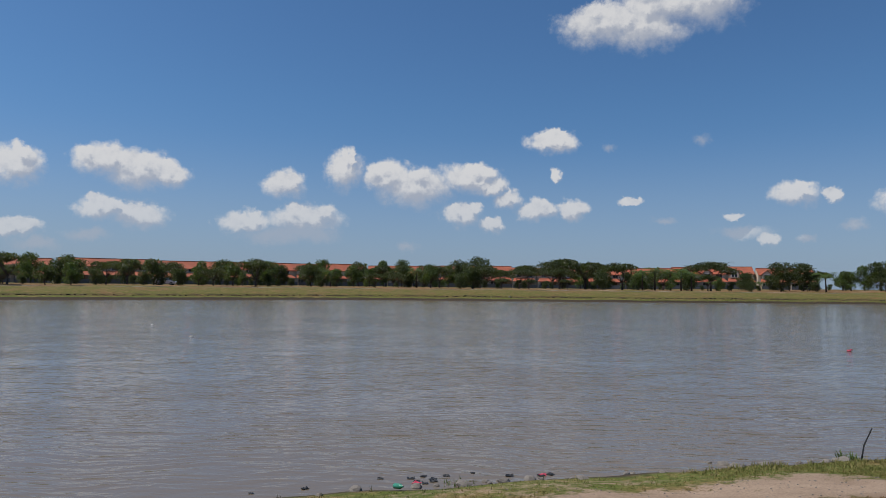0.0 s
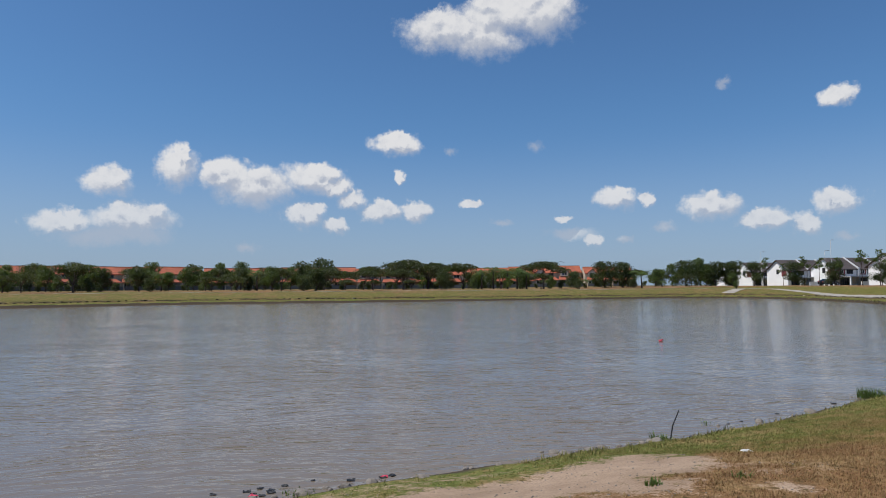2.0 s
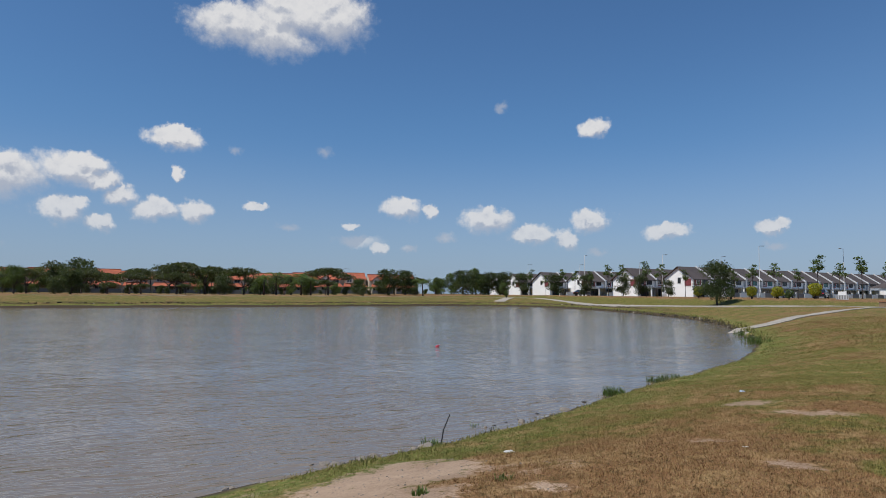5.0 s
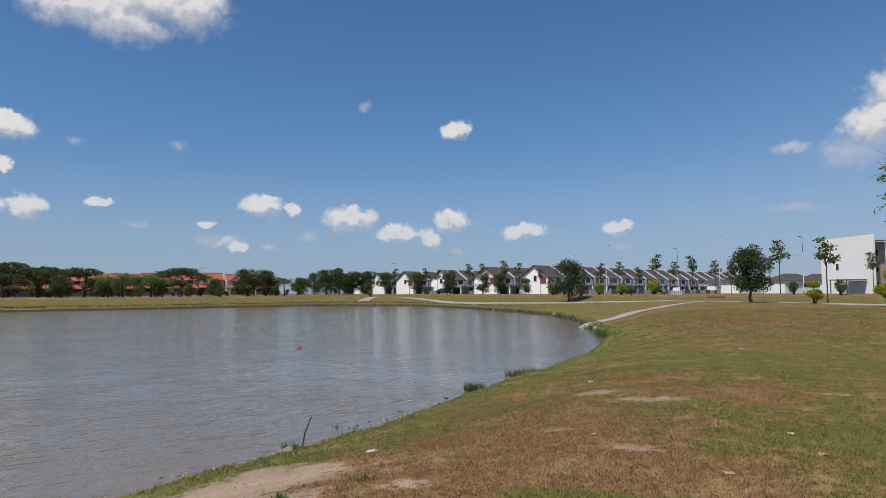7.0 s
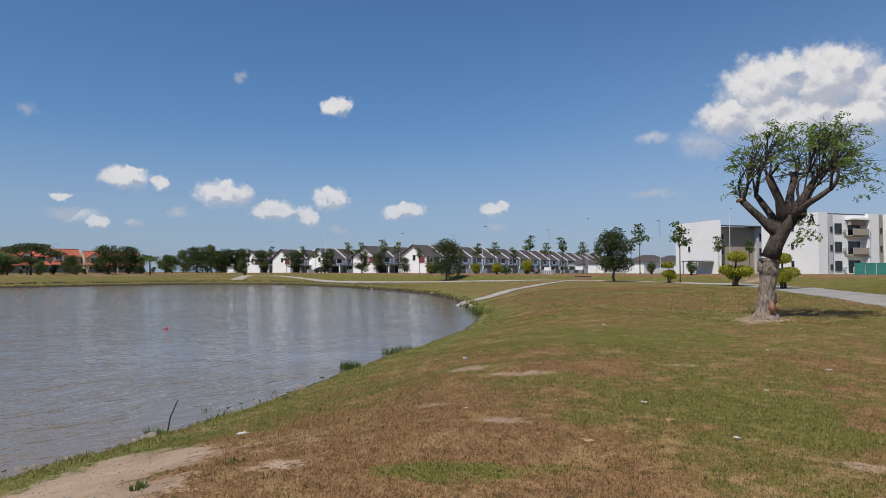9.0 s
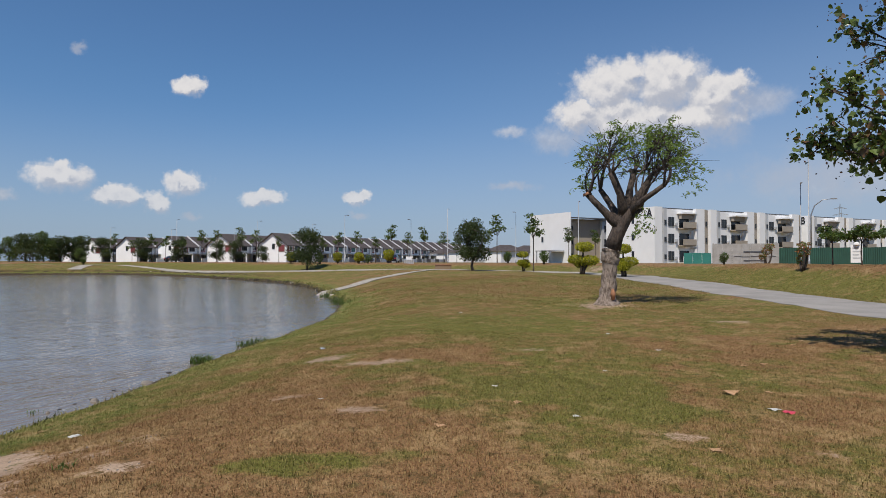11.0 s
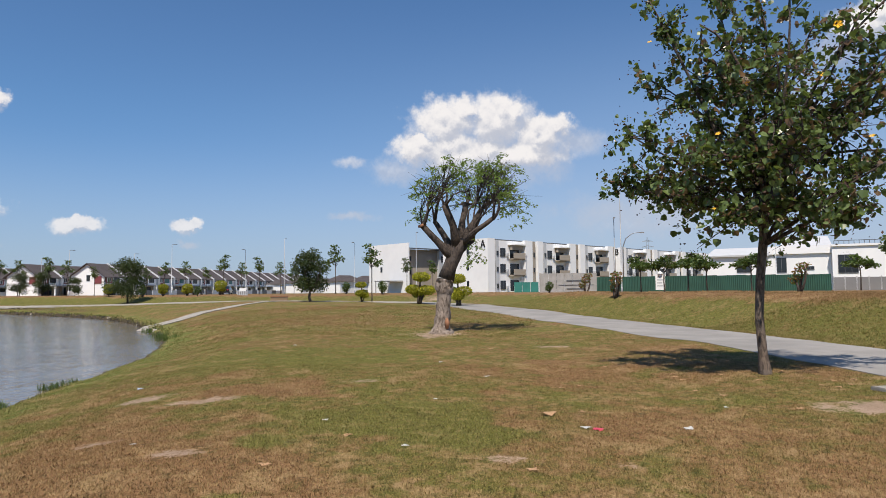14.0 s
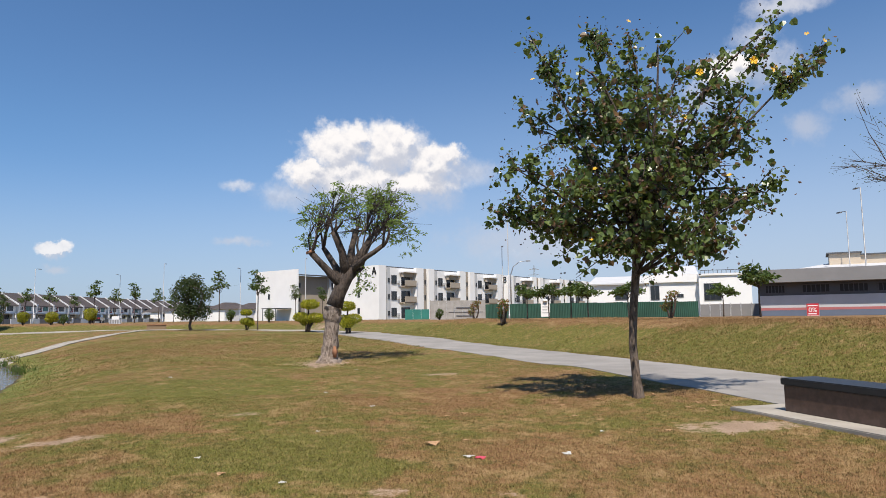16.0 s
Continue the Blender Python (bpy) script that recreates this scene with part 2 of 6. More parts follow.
def coarse(name, color, rough=0.75, spread=0.25, scale=3.0, bump=0.15, fine=40.0, distance=0.01, metallic=0.0, by_object=0.0):
    """A plain surface with stains and grain at two scales."""
    m, net = material(name)
    v = net.n("TexCoord").outputs["Object"]
    big, small = net.noise(v, scale, 5.0, 0.6), net.noise(v, fine, 3.0, 0.6)
    c = net.mix(net.step(big, 0.3, 0.72), tuple(k * (1 - spread) for k in color), color)
    c = net.mix(net.math("MULTIPLY", small, spread * 0.8), c, tuple(k * 0.7 for k in color))
    if by_object:
        r = net.n("ObjectInfo").outputs["Random"]
        c = net.mix(net.math("MULTIPLY", r, by_object), c, tuple(k * 0.55 for k in color))
    finish(net, c, rough, small, bump, distance, Metallic=metallic)
    return m


def leafy(name, dark, light, extra=None, share=0.0, rough=0.5):
    """Leaves: every leaf has its own tint, and light comes through."""
    m, net = material(name)
    r = net.n("NewGeometry").outputs["Random Per Island"]
    tone = net.n("ObjectInfo").outputs["Random"]
    c = net.mix(r, dark, light)
    c = net.mix(net.math("MULTIPLY", tone, 0.35), c, tuple(k * 0.6 for k in dark))
    if extra:
        other = net.step(net.n("TexWhiteNoise", {"W": r}, noise_dimensions="1D").outputs[0], 1 - share, 1 - share + 0.01)
        c = net.mix(other, c, extra)
    front = net.n("BsdfPrincipled", {"Base Color": c, "Roughness": rough})
    back = net.n("BsdfTranslucent", {"Color": net.mix(0.5, c, (0.2, 0.26, 0.03))})
    net.n("OutputMaterial", {"Surface": net.n("MixShader", {0: 0.36, 1: front, 2: back})})
    return m


def lawn_tint(net):
    """The colour of the grass by place: dry, green, bare."""
    v = net.n("NewGeometry").outputs["Position"]
    shore = net.n("Attribute", attribute_name="shore").outputs["Fac"]
    bare = net.n("Attribute", attribute_name="bare").outputs["Fac"]
    dry = net.n("Attribute", attribute_name="dry").outputs["Fac"]
    wide, mid, fine = net.noise(v, 0.2, 4.0, 0.6), net.noise(v, 0.75, 6.0, 0.62, 0.6), net.noise(v, 7.0, 6.0, 0.72)
    speck, clump = net.noise(v, 48.0, 4.0, 0.75), net.noise(v, 2.6, 5.0, 0.7)
    sear = net.math("ADD", net.math("MULTIPLY", wide, 1.2), net.math("MULTIPLY", mid, 1.2))
    sear = net.math("ADD", net.math("ADD", sear, net.math("MULTIPLY", fine, 1.0)), net.math("ADD", net.math("MULTIPLY", clump, 0.9), net.math("MULTIPLY", net.math("SUBTRACT", dry, 0.5), 1.5)))
    sear = net.step(sear, 1.95, 2.45)
    green = net.mix(net.step(speck, 0.3, 0.7), (0.060, 0.068, 0.011), (0.195, 0.185, 0.040))
    brown = net.mix(net.step(speck, 0.3, 0.7), (0.112, 0.055, 0.023), (0.325, 0.182, 0.086))
    c = net.mix(sear, green, brown)
    lush = net.step(net.math("ADD", shore, net.math("MULTIPLY", mid, 1.8)), 3.3, 1.7)
    c = net.mix(net.math("MULTIPLY", lush, 0.8), c, net.mix(net.step(speck, 0.35, 0.7), (0.07, 0.108, 0.017), (0.19, 0.225, 0.05)))
    straw = net.math("MULTIPLY", net.step(net.math("ADD", net.noise(v, 1.15, 6.0, 0.7, 0.25), net.math("MULTIPLY", net.math("SUBTRACT", fine, 0.5), 0.35)), 0.50, 0.68, 0.0, 0.85), net.step(dry, 0.1, 0.55))
    c = net.mix(straw, c, net.mix(net.step(speck, 0.3, 0.7), (0.20, 0.118, 0.05), (0.45, 0.31, 0.155)))
    soil = net.mix(net.step(mid, 0.3, 0.7), (0.255, 0.18, 0.125), (0.42, 0.312, 0.225))
    soil = net.mix(net.step(speck, 0.35, 0.65), net.mix(0.5, soil, (0.16, 0.11, 0.075)), soil)
    loose = net.math("ADD", net.math("MULTIPLY", net.math("SUBTRACT", fine, 0.5), 2.4), net.math("MULTIPLY", net.math("SUBTRACT", speck, 0.5), 1.3))
    open_ = net.step(net.math("ADD", bare, loose), 0.36, 0.82)
    c = net.mix(open_, c, soil)
    # dark flecks in two sizes: small shadows among the grass, painted into the colour
    c = net.mix(net.math("MULTIPLY", net.step(speck, 0.3, 0.5, 0.5, 0.0), net.math("SUBTRACT", 1.0, net.math("MULTIPLY", open_, 0.7))), c, (0.04, 0.032, 0.013))
    c = net.mix(net.math("MULTIPLY", net.step(fine, 0.5, 0.3, 0.0, 0.7), net.math("SUBTRACT", 1.0, open_)), c, (0.045, 0.043, 0.012))
    c = net.mix(net.math("MULTIPLY", net.step(net.math("ADD", clump, net.math("MULTIPLY", net.math("SUBTRACT", fine, 0.5), 0.8)), 0.52, 0.74, 0.0, 0.5), net.math("SUBTRACT", 1.0, open_)), c, (0.36, 0.255, 0.125))
    ledge = net.n("Attribute", attribute_name="ledge").outputs["Fac"]
    c = net.mix(net.math("MULTIPLY", ledge, net.step(mid, 0.35, 0.55)), c, (0.045, 0.034, 0.02))
    mud = net.step(net.math("ADD", shore, net.math("MULTIPLY", mid, 0.25)), 0.38, 0.12)
    c = net.mix(mud, c, (0.06, 0.045, 0.032))
    return c, fine, speck, open_


def make_ground():
    m, net = material("dry_grass_ground")
    c, fine, speck, open_ = lawn_tint(net)
    h = net.math("ADD", net.math("MULTIPLY", fine, 0.35), net.math("MULTIPLY", speck, 0.5))
    # dark thatch, and the blades' shade on each other, put into the colour
    c = net.mix(net.math("MULTIPLY_ADD", open_, -0.2, 0.2), c, (0.03, 0.025, 0.01))
    finish(net, c, 0.95, h, 0.6, 0.025, **{"Specular IOR Level": 0.15})
    return m


def make_blades():
    m, net = material("grass_blades")
    c, *_ = lawn_tint(net)
    r = net.n("NewGeometry").outputs["Random Per Island"]
    c = net.mix(net.math("MULTIPLY", net.math("POWER", r, 2.2), 0.75), c, (0.33, 0.25, 0.11))
    finish(net, c, 0.75, **{"Specular IOR Level": 0.2})
    return m


def make_water():
    m, net = material("murky_water")
    v = net.n("NewGeometry").outputs["Position"]
    slow = net.noise(v, 0.09, 3.0)
    v = net.vec("ADD", v, net.vec("MULTIPLY", net.n("TexNoise", {"Vector": v, "Scale": 0.25, "Detail": 2.0}).outputs[1], (1.6, 1.6, 0)))
    def chop(sx, sy, turn, detail):
        q = net.n("Mapping", {"Vector": v, "Rotation": (0, 0, radians(turn)), "Scale": (sx, sy, 1)})
        return net.noise(q, 1.0, detail, 0.5)
    def crest(n):
        return net.math("SUBTRACT", 1.0, net.math("ABSOLUTE", net.math("MULTIPLY_ADD", n, 2.0, -1.0)))
    h = net.math("ADD", net.math("MULTIPLY", crest(chop(0.6, 2.6, 5, 1.5)), 0.5), net.math("MULTIPLY", chop(1.7, 6.0, -9, 2.0), 0.45))
    h = net.math("ADD", h, net.math("MULTIPLY", chop(4.0, 11.0, 12, 2.0), 0.2))
    h = net.math("ADD", h, net.math("MULTIPLY", chop(0.25, 0.9, 24, 2.0), 0.45))
    calm = net.step(slow, 0.35, 0.62, 0.6, 1.0)
    bump = net.n("Bump", {"Height": h, "Strength": calm, "Distance": 0.048})
    c = net.mix(slow, (0.152, 0.121, 0.090), (0.170, 0.140, 0.108))
    p = net.n("BsdfPrincipled", {"Base Color": c, "Roughness": 0.1, "IOR": 1.333, "Normal": bump})
    net.n("OutputMaterial", {"Surface": p})
    return m


def make_bark(name, dark, light, scale=5.0):
    m, net = material(name)
    v = net.n("TexCoord").outputs["Object"]
    q = net.n("Mapping", {"Vector": v, "Scale": (1, 1, 0.3)})
    ridge, blotch, fine = net.noise(q, scale * 3, 6.0, 0.7, 0.6), net.noise(v, scale * 0.7, 4.0, 0.6), net.noise(v, scale * 12, 3.0)
    c = net.mix(net.step(ridge, 0.35, 0.65), dark, light)
    c = net.mix(net.step(blotch, 0.5, 0.68), c, tuple(0.5 * a + 0.5 * b + 0.03 for a, b in zip(dark, light)))
    finish(net, c, 0.9, net.math("ADD", ridge, net.math("MULTIPLY", fine, 0.3)), 0.9, 0.04)
    return m


def make_tiles(name, color, dark):
    """Roof tiles: courses and ribs."""
    m, net = material(name)
    v = net.n("TexCoord").outputs["Object"]
    r = net.n("ObjectInfo").outputs["Random"]
    wave = net.n("TexWave", {"Vector": v, "Scale": 1.6, "Distortion": 0.2}, bands_direction="X").outputs["Fac"]
    big, fine = net.noise(v, 0.5, 5.0, 0.6), net.noise(v, 7.0, 4.0, 0.6)
    c = net.mix(net.step(big, 0.3, 0.7), dark, color)
    c = net.mix(net.math("MULTIPLY", fine, 0.35), c, dark)
    c = net.mix(net.math("MULTIPLY", r, 0.3), c, dark)
    finish(net, c, 0.8, wave, 0.4, 0.04)
    return m


GROUND, BLADES, WATER = make_ground(), make_blades(), make_water()
ASPHALT = coarse("pale_worn_asphalt", (0.285, 0.268, 0.245), 0.9, 0.3, 0.7, 0.4, 60.0, 0.006)
ROAD = coarse("road_asphalt", (0.09, 0.088, 0.085), 0.9, 0.2, 0.5, 0.3, 50.0)
CONCRETE = coarse("weathered_concrete", (0.36, 0.33, 0.285), 0.9, 0.35, 1.2, 0.4, 30.0)
GREYWALL = coarse("grey_precast_wall", (0.36, 0.345, 0.32), 0.9, 0.25, 1.5, 0.2, 20.0)
WHITE = coarse("white_painted_render", (0.80, 0.80, 0.79), 0.8, 0.06, 0.4, 0.05, 8.0)
CREAM = coarse("cream_painted_render", (0.62, 0.52, 0.40), 0.85, 0.15, 0.5, 0.05, 8.0, by_object=0.5)
TAUPE = coarse("taupe_painted_render", (0.36, 0.31, 0.25), 0.85, 0.1, 0.5, 0.05, 8.0)
BROWNPAINT = coarse("brown_cladding", (0.24, 0.165, 0.095), 0.8, 0.15, 0.6, 0.05, 8.0)
MAROON = coarse("maroon_painted_panel", (0.20, 0.045, 0.05), 0.7, 0.15, 0.6, 0.05, 8.0)
DARKGREY = coarse("dark_grey_paint", (0.085, 0.09, 0.10), 0.7, 0.15, 0.8, 0.05, 10.0)
MIDGREY = coarse("mid_grey_paint", (0.22, 0.22, 0.22), 0.75, 0.12, 0.8, 0.05, 10.0)
PALEGREY = coarse("pale_grey_paint", (0.50, 0.51, 0.52), 0.75, 0.1, 0.8, 0.05, 10.0)
BLUEGREY = coarse("slate_blue_paint", (0.12, 0.15, 0.21), 0.75, 0.1, 0.8, 0.05, 10.0)
REDPAINT = coarse("red_paint", (0.55, 0.035, 0.045), 0.6, 0.1, 0.9, 0.05, 10.0)
REDBAND = coarse("faded_red_band", (0.42, 0.14, 0.14), 0.7, 0.1, 0.9, 0.05, 10.0)
BLACK = coarse("black_paint", (0.012, 0.012, 0.013), 0.6, 0.2, 2.0, 0.1, 20.0)
GREENSHEET = coarse("green_metal_hoarding", (0.03, 0.105, 0.07), 0.55, 0.35, 0.5, 0.1, 6.0, by_object=0.35)
TEALSHEET = coarse("teal_sheet", (0.03, 0.20, 0.16), 0.5, 0.25, 0.8, 0.1, 6.0)
STEEL = coarse("galvanised_steel", (0.36, 0.37, 0.38), 0.45, 0.15, 2.0, 0.05, 20.0, metallic=0.6)
RED_TILES = make_tiles("orange_clay_tiles", (0.42, 0.115, 0.05), (0.24, 0.06, 0.03))
DARK_TILES = make_tiles("dark_brown_roof_tiles", (0.085, 0.068, 0.064), (0.05, 0.041, 0.04))
GRANITE = coarse("brown_granite", (0.105, 0.062, 0.048), 0.35, 0.5, 9.0, 0.05, 90.0)
SLATE = coarse("black_stone_slab", (0.018, 0.019, 0.022), 0.45, 0.4, 4.0, 0.1, 60.0)
STONE = coarse("shore_stones", (0.25, 0.22, 0.19), 0.9, 0.4, 6.0, 0.5, 40.0, 0.02, by_object=0.6)
EDGING, _n = material("weedy_bank_stones")
_r = _n.n("NewGeometry").outputs["Random Per Island"]
finish(_n, _n.mix(_n.step(_r, 0.95, 0.97), _n.mix(_r, (0.022, 0.02, 0.012), (0.075, 0.062, 0.036)), (0.40, 0.36, 0.30)), 0.95)
BARK_BROWN = make_bark("rough_brown_bark", (0.045, 0.032, 0.024), (0.21, 0.155, 0.115), 7.0)
BARK = make_bark("grey_brown_bark", (0.09, 0.064, 0.048), (0.33, 0.265, 0.215))
BARK_DARK = make_bark("dark_branch_bark", (0.026, 0.019, 0.015), (0.085, 0.062, 0.048))
CUTWOOD = coarse("raw_orange_wood", (0.36, 0.17, 0.09), 0.9, 0.35, 6.0, 0.3, 40.0)
LEAF_HIB = leafy("broad_leaves", (0.04, 0.072, 0.022), (0.19, 0.26, 0.075), (0.15, 0.085, 0.042), 0.16, 0.32)
LEAF_FEATHER = leafy("feathery_leaves", (0.09, 0.165, 0.02), (0.26, 0.37, 0.07), None, 0.0, 0.5)
LEAF_RAIN = leafy("rain_tree_leaves", (0.02, 0.03, 0.011), (0.055, 0.07, 0.024))
LEAF_DARK = leafy("dark_glossy_leaves", (0.018, 0.032, 0.011), (0.055, 0.082, 0.024))
LEAF_MID = leafy("mid_green_leaves", (0.035, 0.07, 0.012), (0.10, 0.155, 0.03))
LEAF_YELLOW = leafy("golden_leaves", (0.13, 0.16, 0.012), (0.62, 0.56, 0.03), None, 0.0, 0.5)
LEAF_RED = leafy("reddish_leaves", (0.14, 0.06, 0.025), (0.42, 0.14, 0.04), (0.14, 0.20, 0.04), 0.4)
FLOWER, _n = material("yellow_flower")
finish(_n, (0.75, 0.42, 0.02), 0.6)
SEEDS = coarse("dry_seed_heads", (0.095, 0.05, 0.035), 0.9, 0.4, 9.0, 0.2, 60.0)
GLASS, _n = material("dark_window_glass")
finish(_n, (0.025, 0.03, 0.035), 0.08)
TEALGLASS, _n = material("teal_window_glass")
finish(_n, (0.06, 0.17, 0.17), 0.1)
CAR_PAINT, _n = material("dark_car_paint")
finish(_n, (0.012, 0.013, 0.016), 0.18, **{"Coat Weight": 0.7})
CAR_BLUE, _n = material("blue_car_paint")
finish(_n, (0.02, 0.05, 0.13), 0.2, **{"Coat Weight": 0.7})
CAR_WHITE, _n = material("white_car_paint")
finish(_n, (0.7, 0.7, 0.7), 0.2, **{"Coat Weight": 0.7})
RUBBER = coarse("tyre_rubber", (0.02, 0.02, 0.02), 0.9, 0.2, 8.0)
LITTER_WHITE = coarse("white_plastic_litter", (0.5, 0.5, 0.47), 0.5, 0.2, 20.0)
LITTER_RED = coarse("red_plastic_litter", (0.55, 0.05, 0.09), 0.5, 0.2, 20.0)
LITTER_GREEN = coarse("green_plastic_bottle", (0.05, 0.26, 0.17), 0.3, 0.2, 20.0)
LITTER_BLUE = coarse("bluish_plastic", (0.35, 0.42, 0.55), 0.4, 0.2, 20.0)
DEAD_LEAF = coarse("dry_fallen_leaf", (0.42, 0.25, 0.13), 0.8, 0.3, 20.0)


# ---------------------------------------------------------------- mesh helpers
def mesh_of(name, verts, faces, mats, slots=None, smooth_faces=False):
    me = bpy.data.meshes.new(name)
    me.from_pydata([tuple(v) for v in verts], [], [tuple(f) for f in faces])
    for m in (mats if isinstance(mats, (list, tuple)) else [mats]):
        me.materials.append(m)
    if slots is not None:
        me.polygons.foreach_set("material_index", np.asarray(slots, dtype=np.int32))
    if smooth_faces:
        me.polygons.foreach_set("use_smooth", np.ones(len(me.polygons), dtype=bool))
    me.update()
    return me


def part(name, data, mat, parent=None, label="", soft=False):
    """Links a bmesh, a mesh or (verts, faces) as one mesh object under a thing or a part."""
    if isinstance(data, bmesh.types.BMesh):
        me = bpy.data.meshes.new(name)
        data.to_mesh(me)
        data.free()
        me.materials.append(mat)
        if soft:
            me.polygons.foreach_set("use_smooth", np.ones(len(me.polygons), dtype=bool))
    elif isinstance(data, tuple):
        me = mesh_of(name, data[0], data[1], mat, smooth_faces=soft)
    else:
        me = data
    ob = new(name, me)
    if parent:
        ob.parent = parent
    return tagged(ob, label)


def thing(name, label, category, m=None, group="", kind=""):
    ob = new(name)
    ob.empty_display_size = 0.3
    if m is not None:
        ob.matrix_world = m
    return tagged(ob, label, category, group, kind)


def box_bm(*boxes, bevel=0.0):
    """A bmesh of boxes given as (x0, y0, z0, x1, y1, z1)."""
    bm = bmesh.new()
    for x0, y0, z0, x1, y1, z1 in boxes:
        bmesh.ops.create_cube(bm, size=1, matrix=Matrix.Translation(((x0 + x1) / 2, (y0 + y1) / 2, (z0 + z1) / 2)) @ Matrix.Diagonal((x1 - x0, y1 - y0, z1 - z0, 1)))
    if bevel:
        bmesh.ops.bevel(bm, geom=bm.edges[:], offset=bevel, segments=2, affect="EDGES")
    return bm


def tube(points, radii, sides=8, rough=0.0, seed=0):
    """A tapered limb through points; rough makes it knobbly."""
    rng = np.random.default_rng(seed)
    p, r = np.array(points, float), np.array(radii, float)
    verts, faces = [], []
    side = np.array([1.0, 0.0, 0.0])
    for i in range(len(p)):
        along = p[min(i + 1, len(p) - 1)] - p[max(i - 1, 0)]
        along = along / (np.linalg.norm(along) + 1e-9)
        a = side - along * (side @ along)
        if np.linalg.norm(a) < 0.1:
            a = np.cross(along, (0, 1, 0.3))
        a = a / np.linalg.norm(a)
        b, side = np.cross(along, a), a
        for k in range(sides):
            t = 2 * math.pi * k / sides
            w = r[i] * (1 + rough * rng.uniform(-1, 1))
            verts.append(p[i] + w * (math.cos(t) * a + math.sin(t) * b))
    for i in range(len(p) - 1):
        for k in range(sides):
            faces.append((i * sides + k, i * sides + (k + 1) % sides, (i + 1) * sides + (k + 1) % sides, (i + 1) * sides + k))
    faces.append(tuple(range(sides))[::-1])
    faces.append(tuple((len(p) - 1) * sides + k for k in range(sides)))
    return verts, faces


def joined(pieces):
    verts, faces = [], []
    for v, f in pieces:
        n = len(verts)
        verts += list(v)
        faces += [tuple(i + n for i in q) for q in f]
    return verts, faces


def leaves(at, size, seed, shape="leaf", droop=0.3, spread=0.25):
    """Many small folded leaves round the given places (arrays), as verts and faces."""
    rng = np.random.default_rng(seed)
    at = np.asarray(at, float)
    n = len(at)
    along = rng.normal(size=(n, 3))
    along[:, 2] = along[:, 2] * 0.6 - droop
    along /= np.linalg.norm(along, axis=1)[:, None]
    flat = np.cross(along, rng.normal(size=(n, 3)))
    flat /= np.linalg.norm(flat, axis=1)[:, None] + 1e-9
    up = np.cross(flat, along)
    s = (size * (1 + spread * rng.normal(size=n))).clip(size * 0.4, size * 1.8)[:, None]
    if shape == "heart":
        rows = [(0, 0, 0), (0.12, 0.45, 0.10), (0.55, 0.42, 0.08), (1.0, 0, -0.06), (0.55, -0.42, 0.08), (0.12, -0.45, 0.10)]
        tris = [(0, 1, 2, 3), (0, 3, 4, 5)]
    elif shape == "frond":
        rows = [(0, 0, 0), (0.45, 0.20, 0.04), (1.0, 0, -0.12), (0.45, -0.20, 0.04)]
        tris = [(0, 1, 2), (0, 2, 3)]
    else:
        rows = [(0, 0, 0), (0.5, 0.3, 0.1), (1.0, 0, -0.05), (0.5, -0.3, 0.1)]
        tris = [(0, 1, 2), (0, 2, 3)]
    v = np.stack([at + s * (a * along + b * flat + c * up) for a, b, c in rows], 1).reshape(-1, 3)
    k = len(rows)
    faces = [tuple(i * k + j for j in t) for i in range(n) for t in tris]
    return v, faces


def lathe(profile, sides=16):
    verts, faces = [], []
    for r, z in profile:
        verts += [(r * math.cos(2 * math.pi * k / sides), r * math.sin(2 * math.pi * k / sides), z) for k in range(sides)]
    for i in range(len(profile) - 1):
        faces += [(i * sides + k, i * sides + (k + 1) % sides, (i + 1) * sides + (k + 1) % sides, (i + 1) * sides + k) for k in range(sides)]
    faces += [tuple(range(sides))[::-1], tuple((len(profile) - 1) * sides + k for k in range(sides))]
    return verts, faces

# ---------------------------------------------------------------- ground, water, walkways
def graded(lo, hi, fine, near, far):
    """Grid lines: fine steps from lo to hi, about a metre out to near, then ever wider to far."""
    line = list(np.arange(lo, hi, fine))
    for sign, start in ((1, hi), (-1, lo)):
        v, step, out = start, fine, []
        while abs(v) < far:
            out.append(v)
            step = min(step * 1.08, 1.1) if abs(v) < near else step * 1.12
            v += sign * step
        out.append(sign * far)
        line += out
    return np.unique(np.round(line, 4))


# Bare earth: x, y, reach along x, reach along y, turn in degrees, strength.
BARE = ((2.4, 6.1, 2.5, 1.25, 8, 1.25), (3.7, 6.5, 1.0, 1.2, 0, 1.25), (9.66, 6.77, 0.62, 0.36, -35, 1.0), (9.35, 5.53, 0.66, 0.30, -70, 1.15), (9.33, -3.5, 0.85, 0.5, 88, 1.1),
        (23.2, 4.9, 1.7, 1.2, -10, 0.9), (6.77, 5.25, 0.28, 0.14, -60, 0.9), (6.16, 3.9, 0.26, 0.15, -60, 0.85), (18.4, 0.85, 0.7, 0.4, -80, 0.8), (6.57, 0.9, 0.26, 0.2, -70, 0.75), (57, 11, 3.0, 4.0, 30, 0.8),
        (4.04, 4.76, 0.24, 0.2, -50, 0.9), (11.35, 3.86, 0.5, 0.2, -70, 0.7), (6.46, -0.21, 0.3, 0.16, -70, 0.65), (1.2, 7.3, 3.6, 0.6, 14, 0.5), (34, 132, 70, 3.2, 2, 0.75), (90, 132, 14, 4, 0, 0.7))
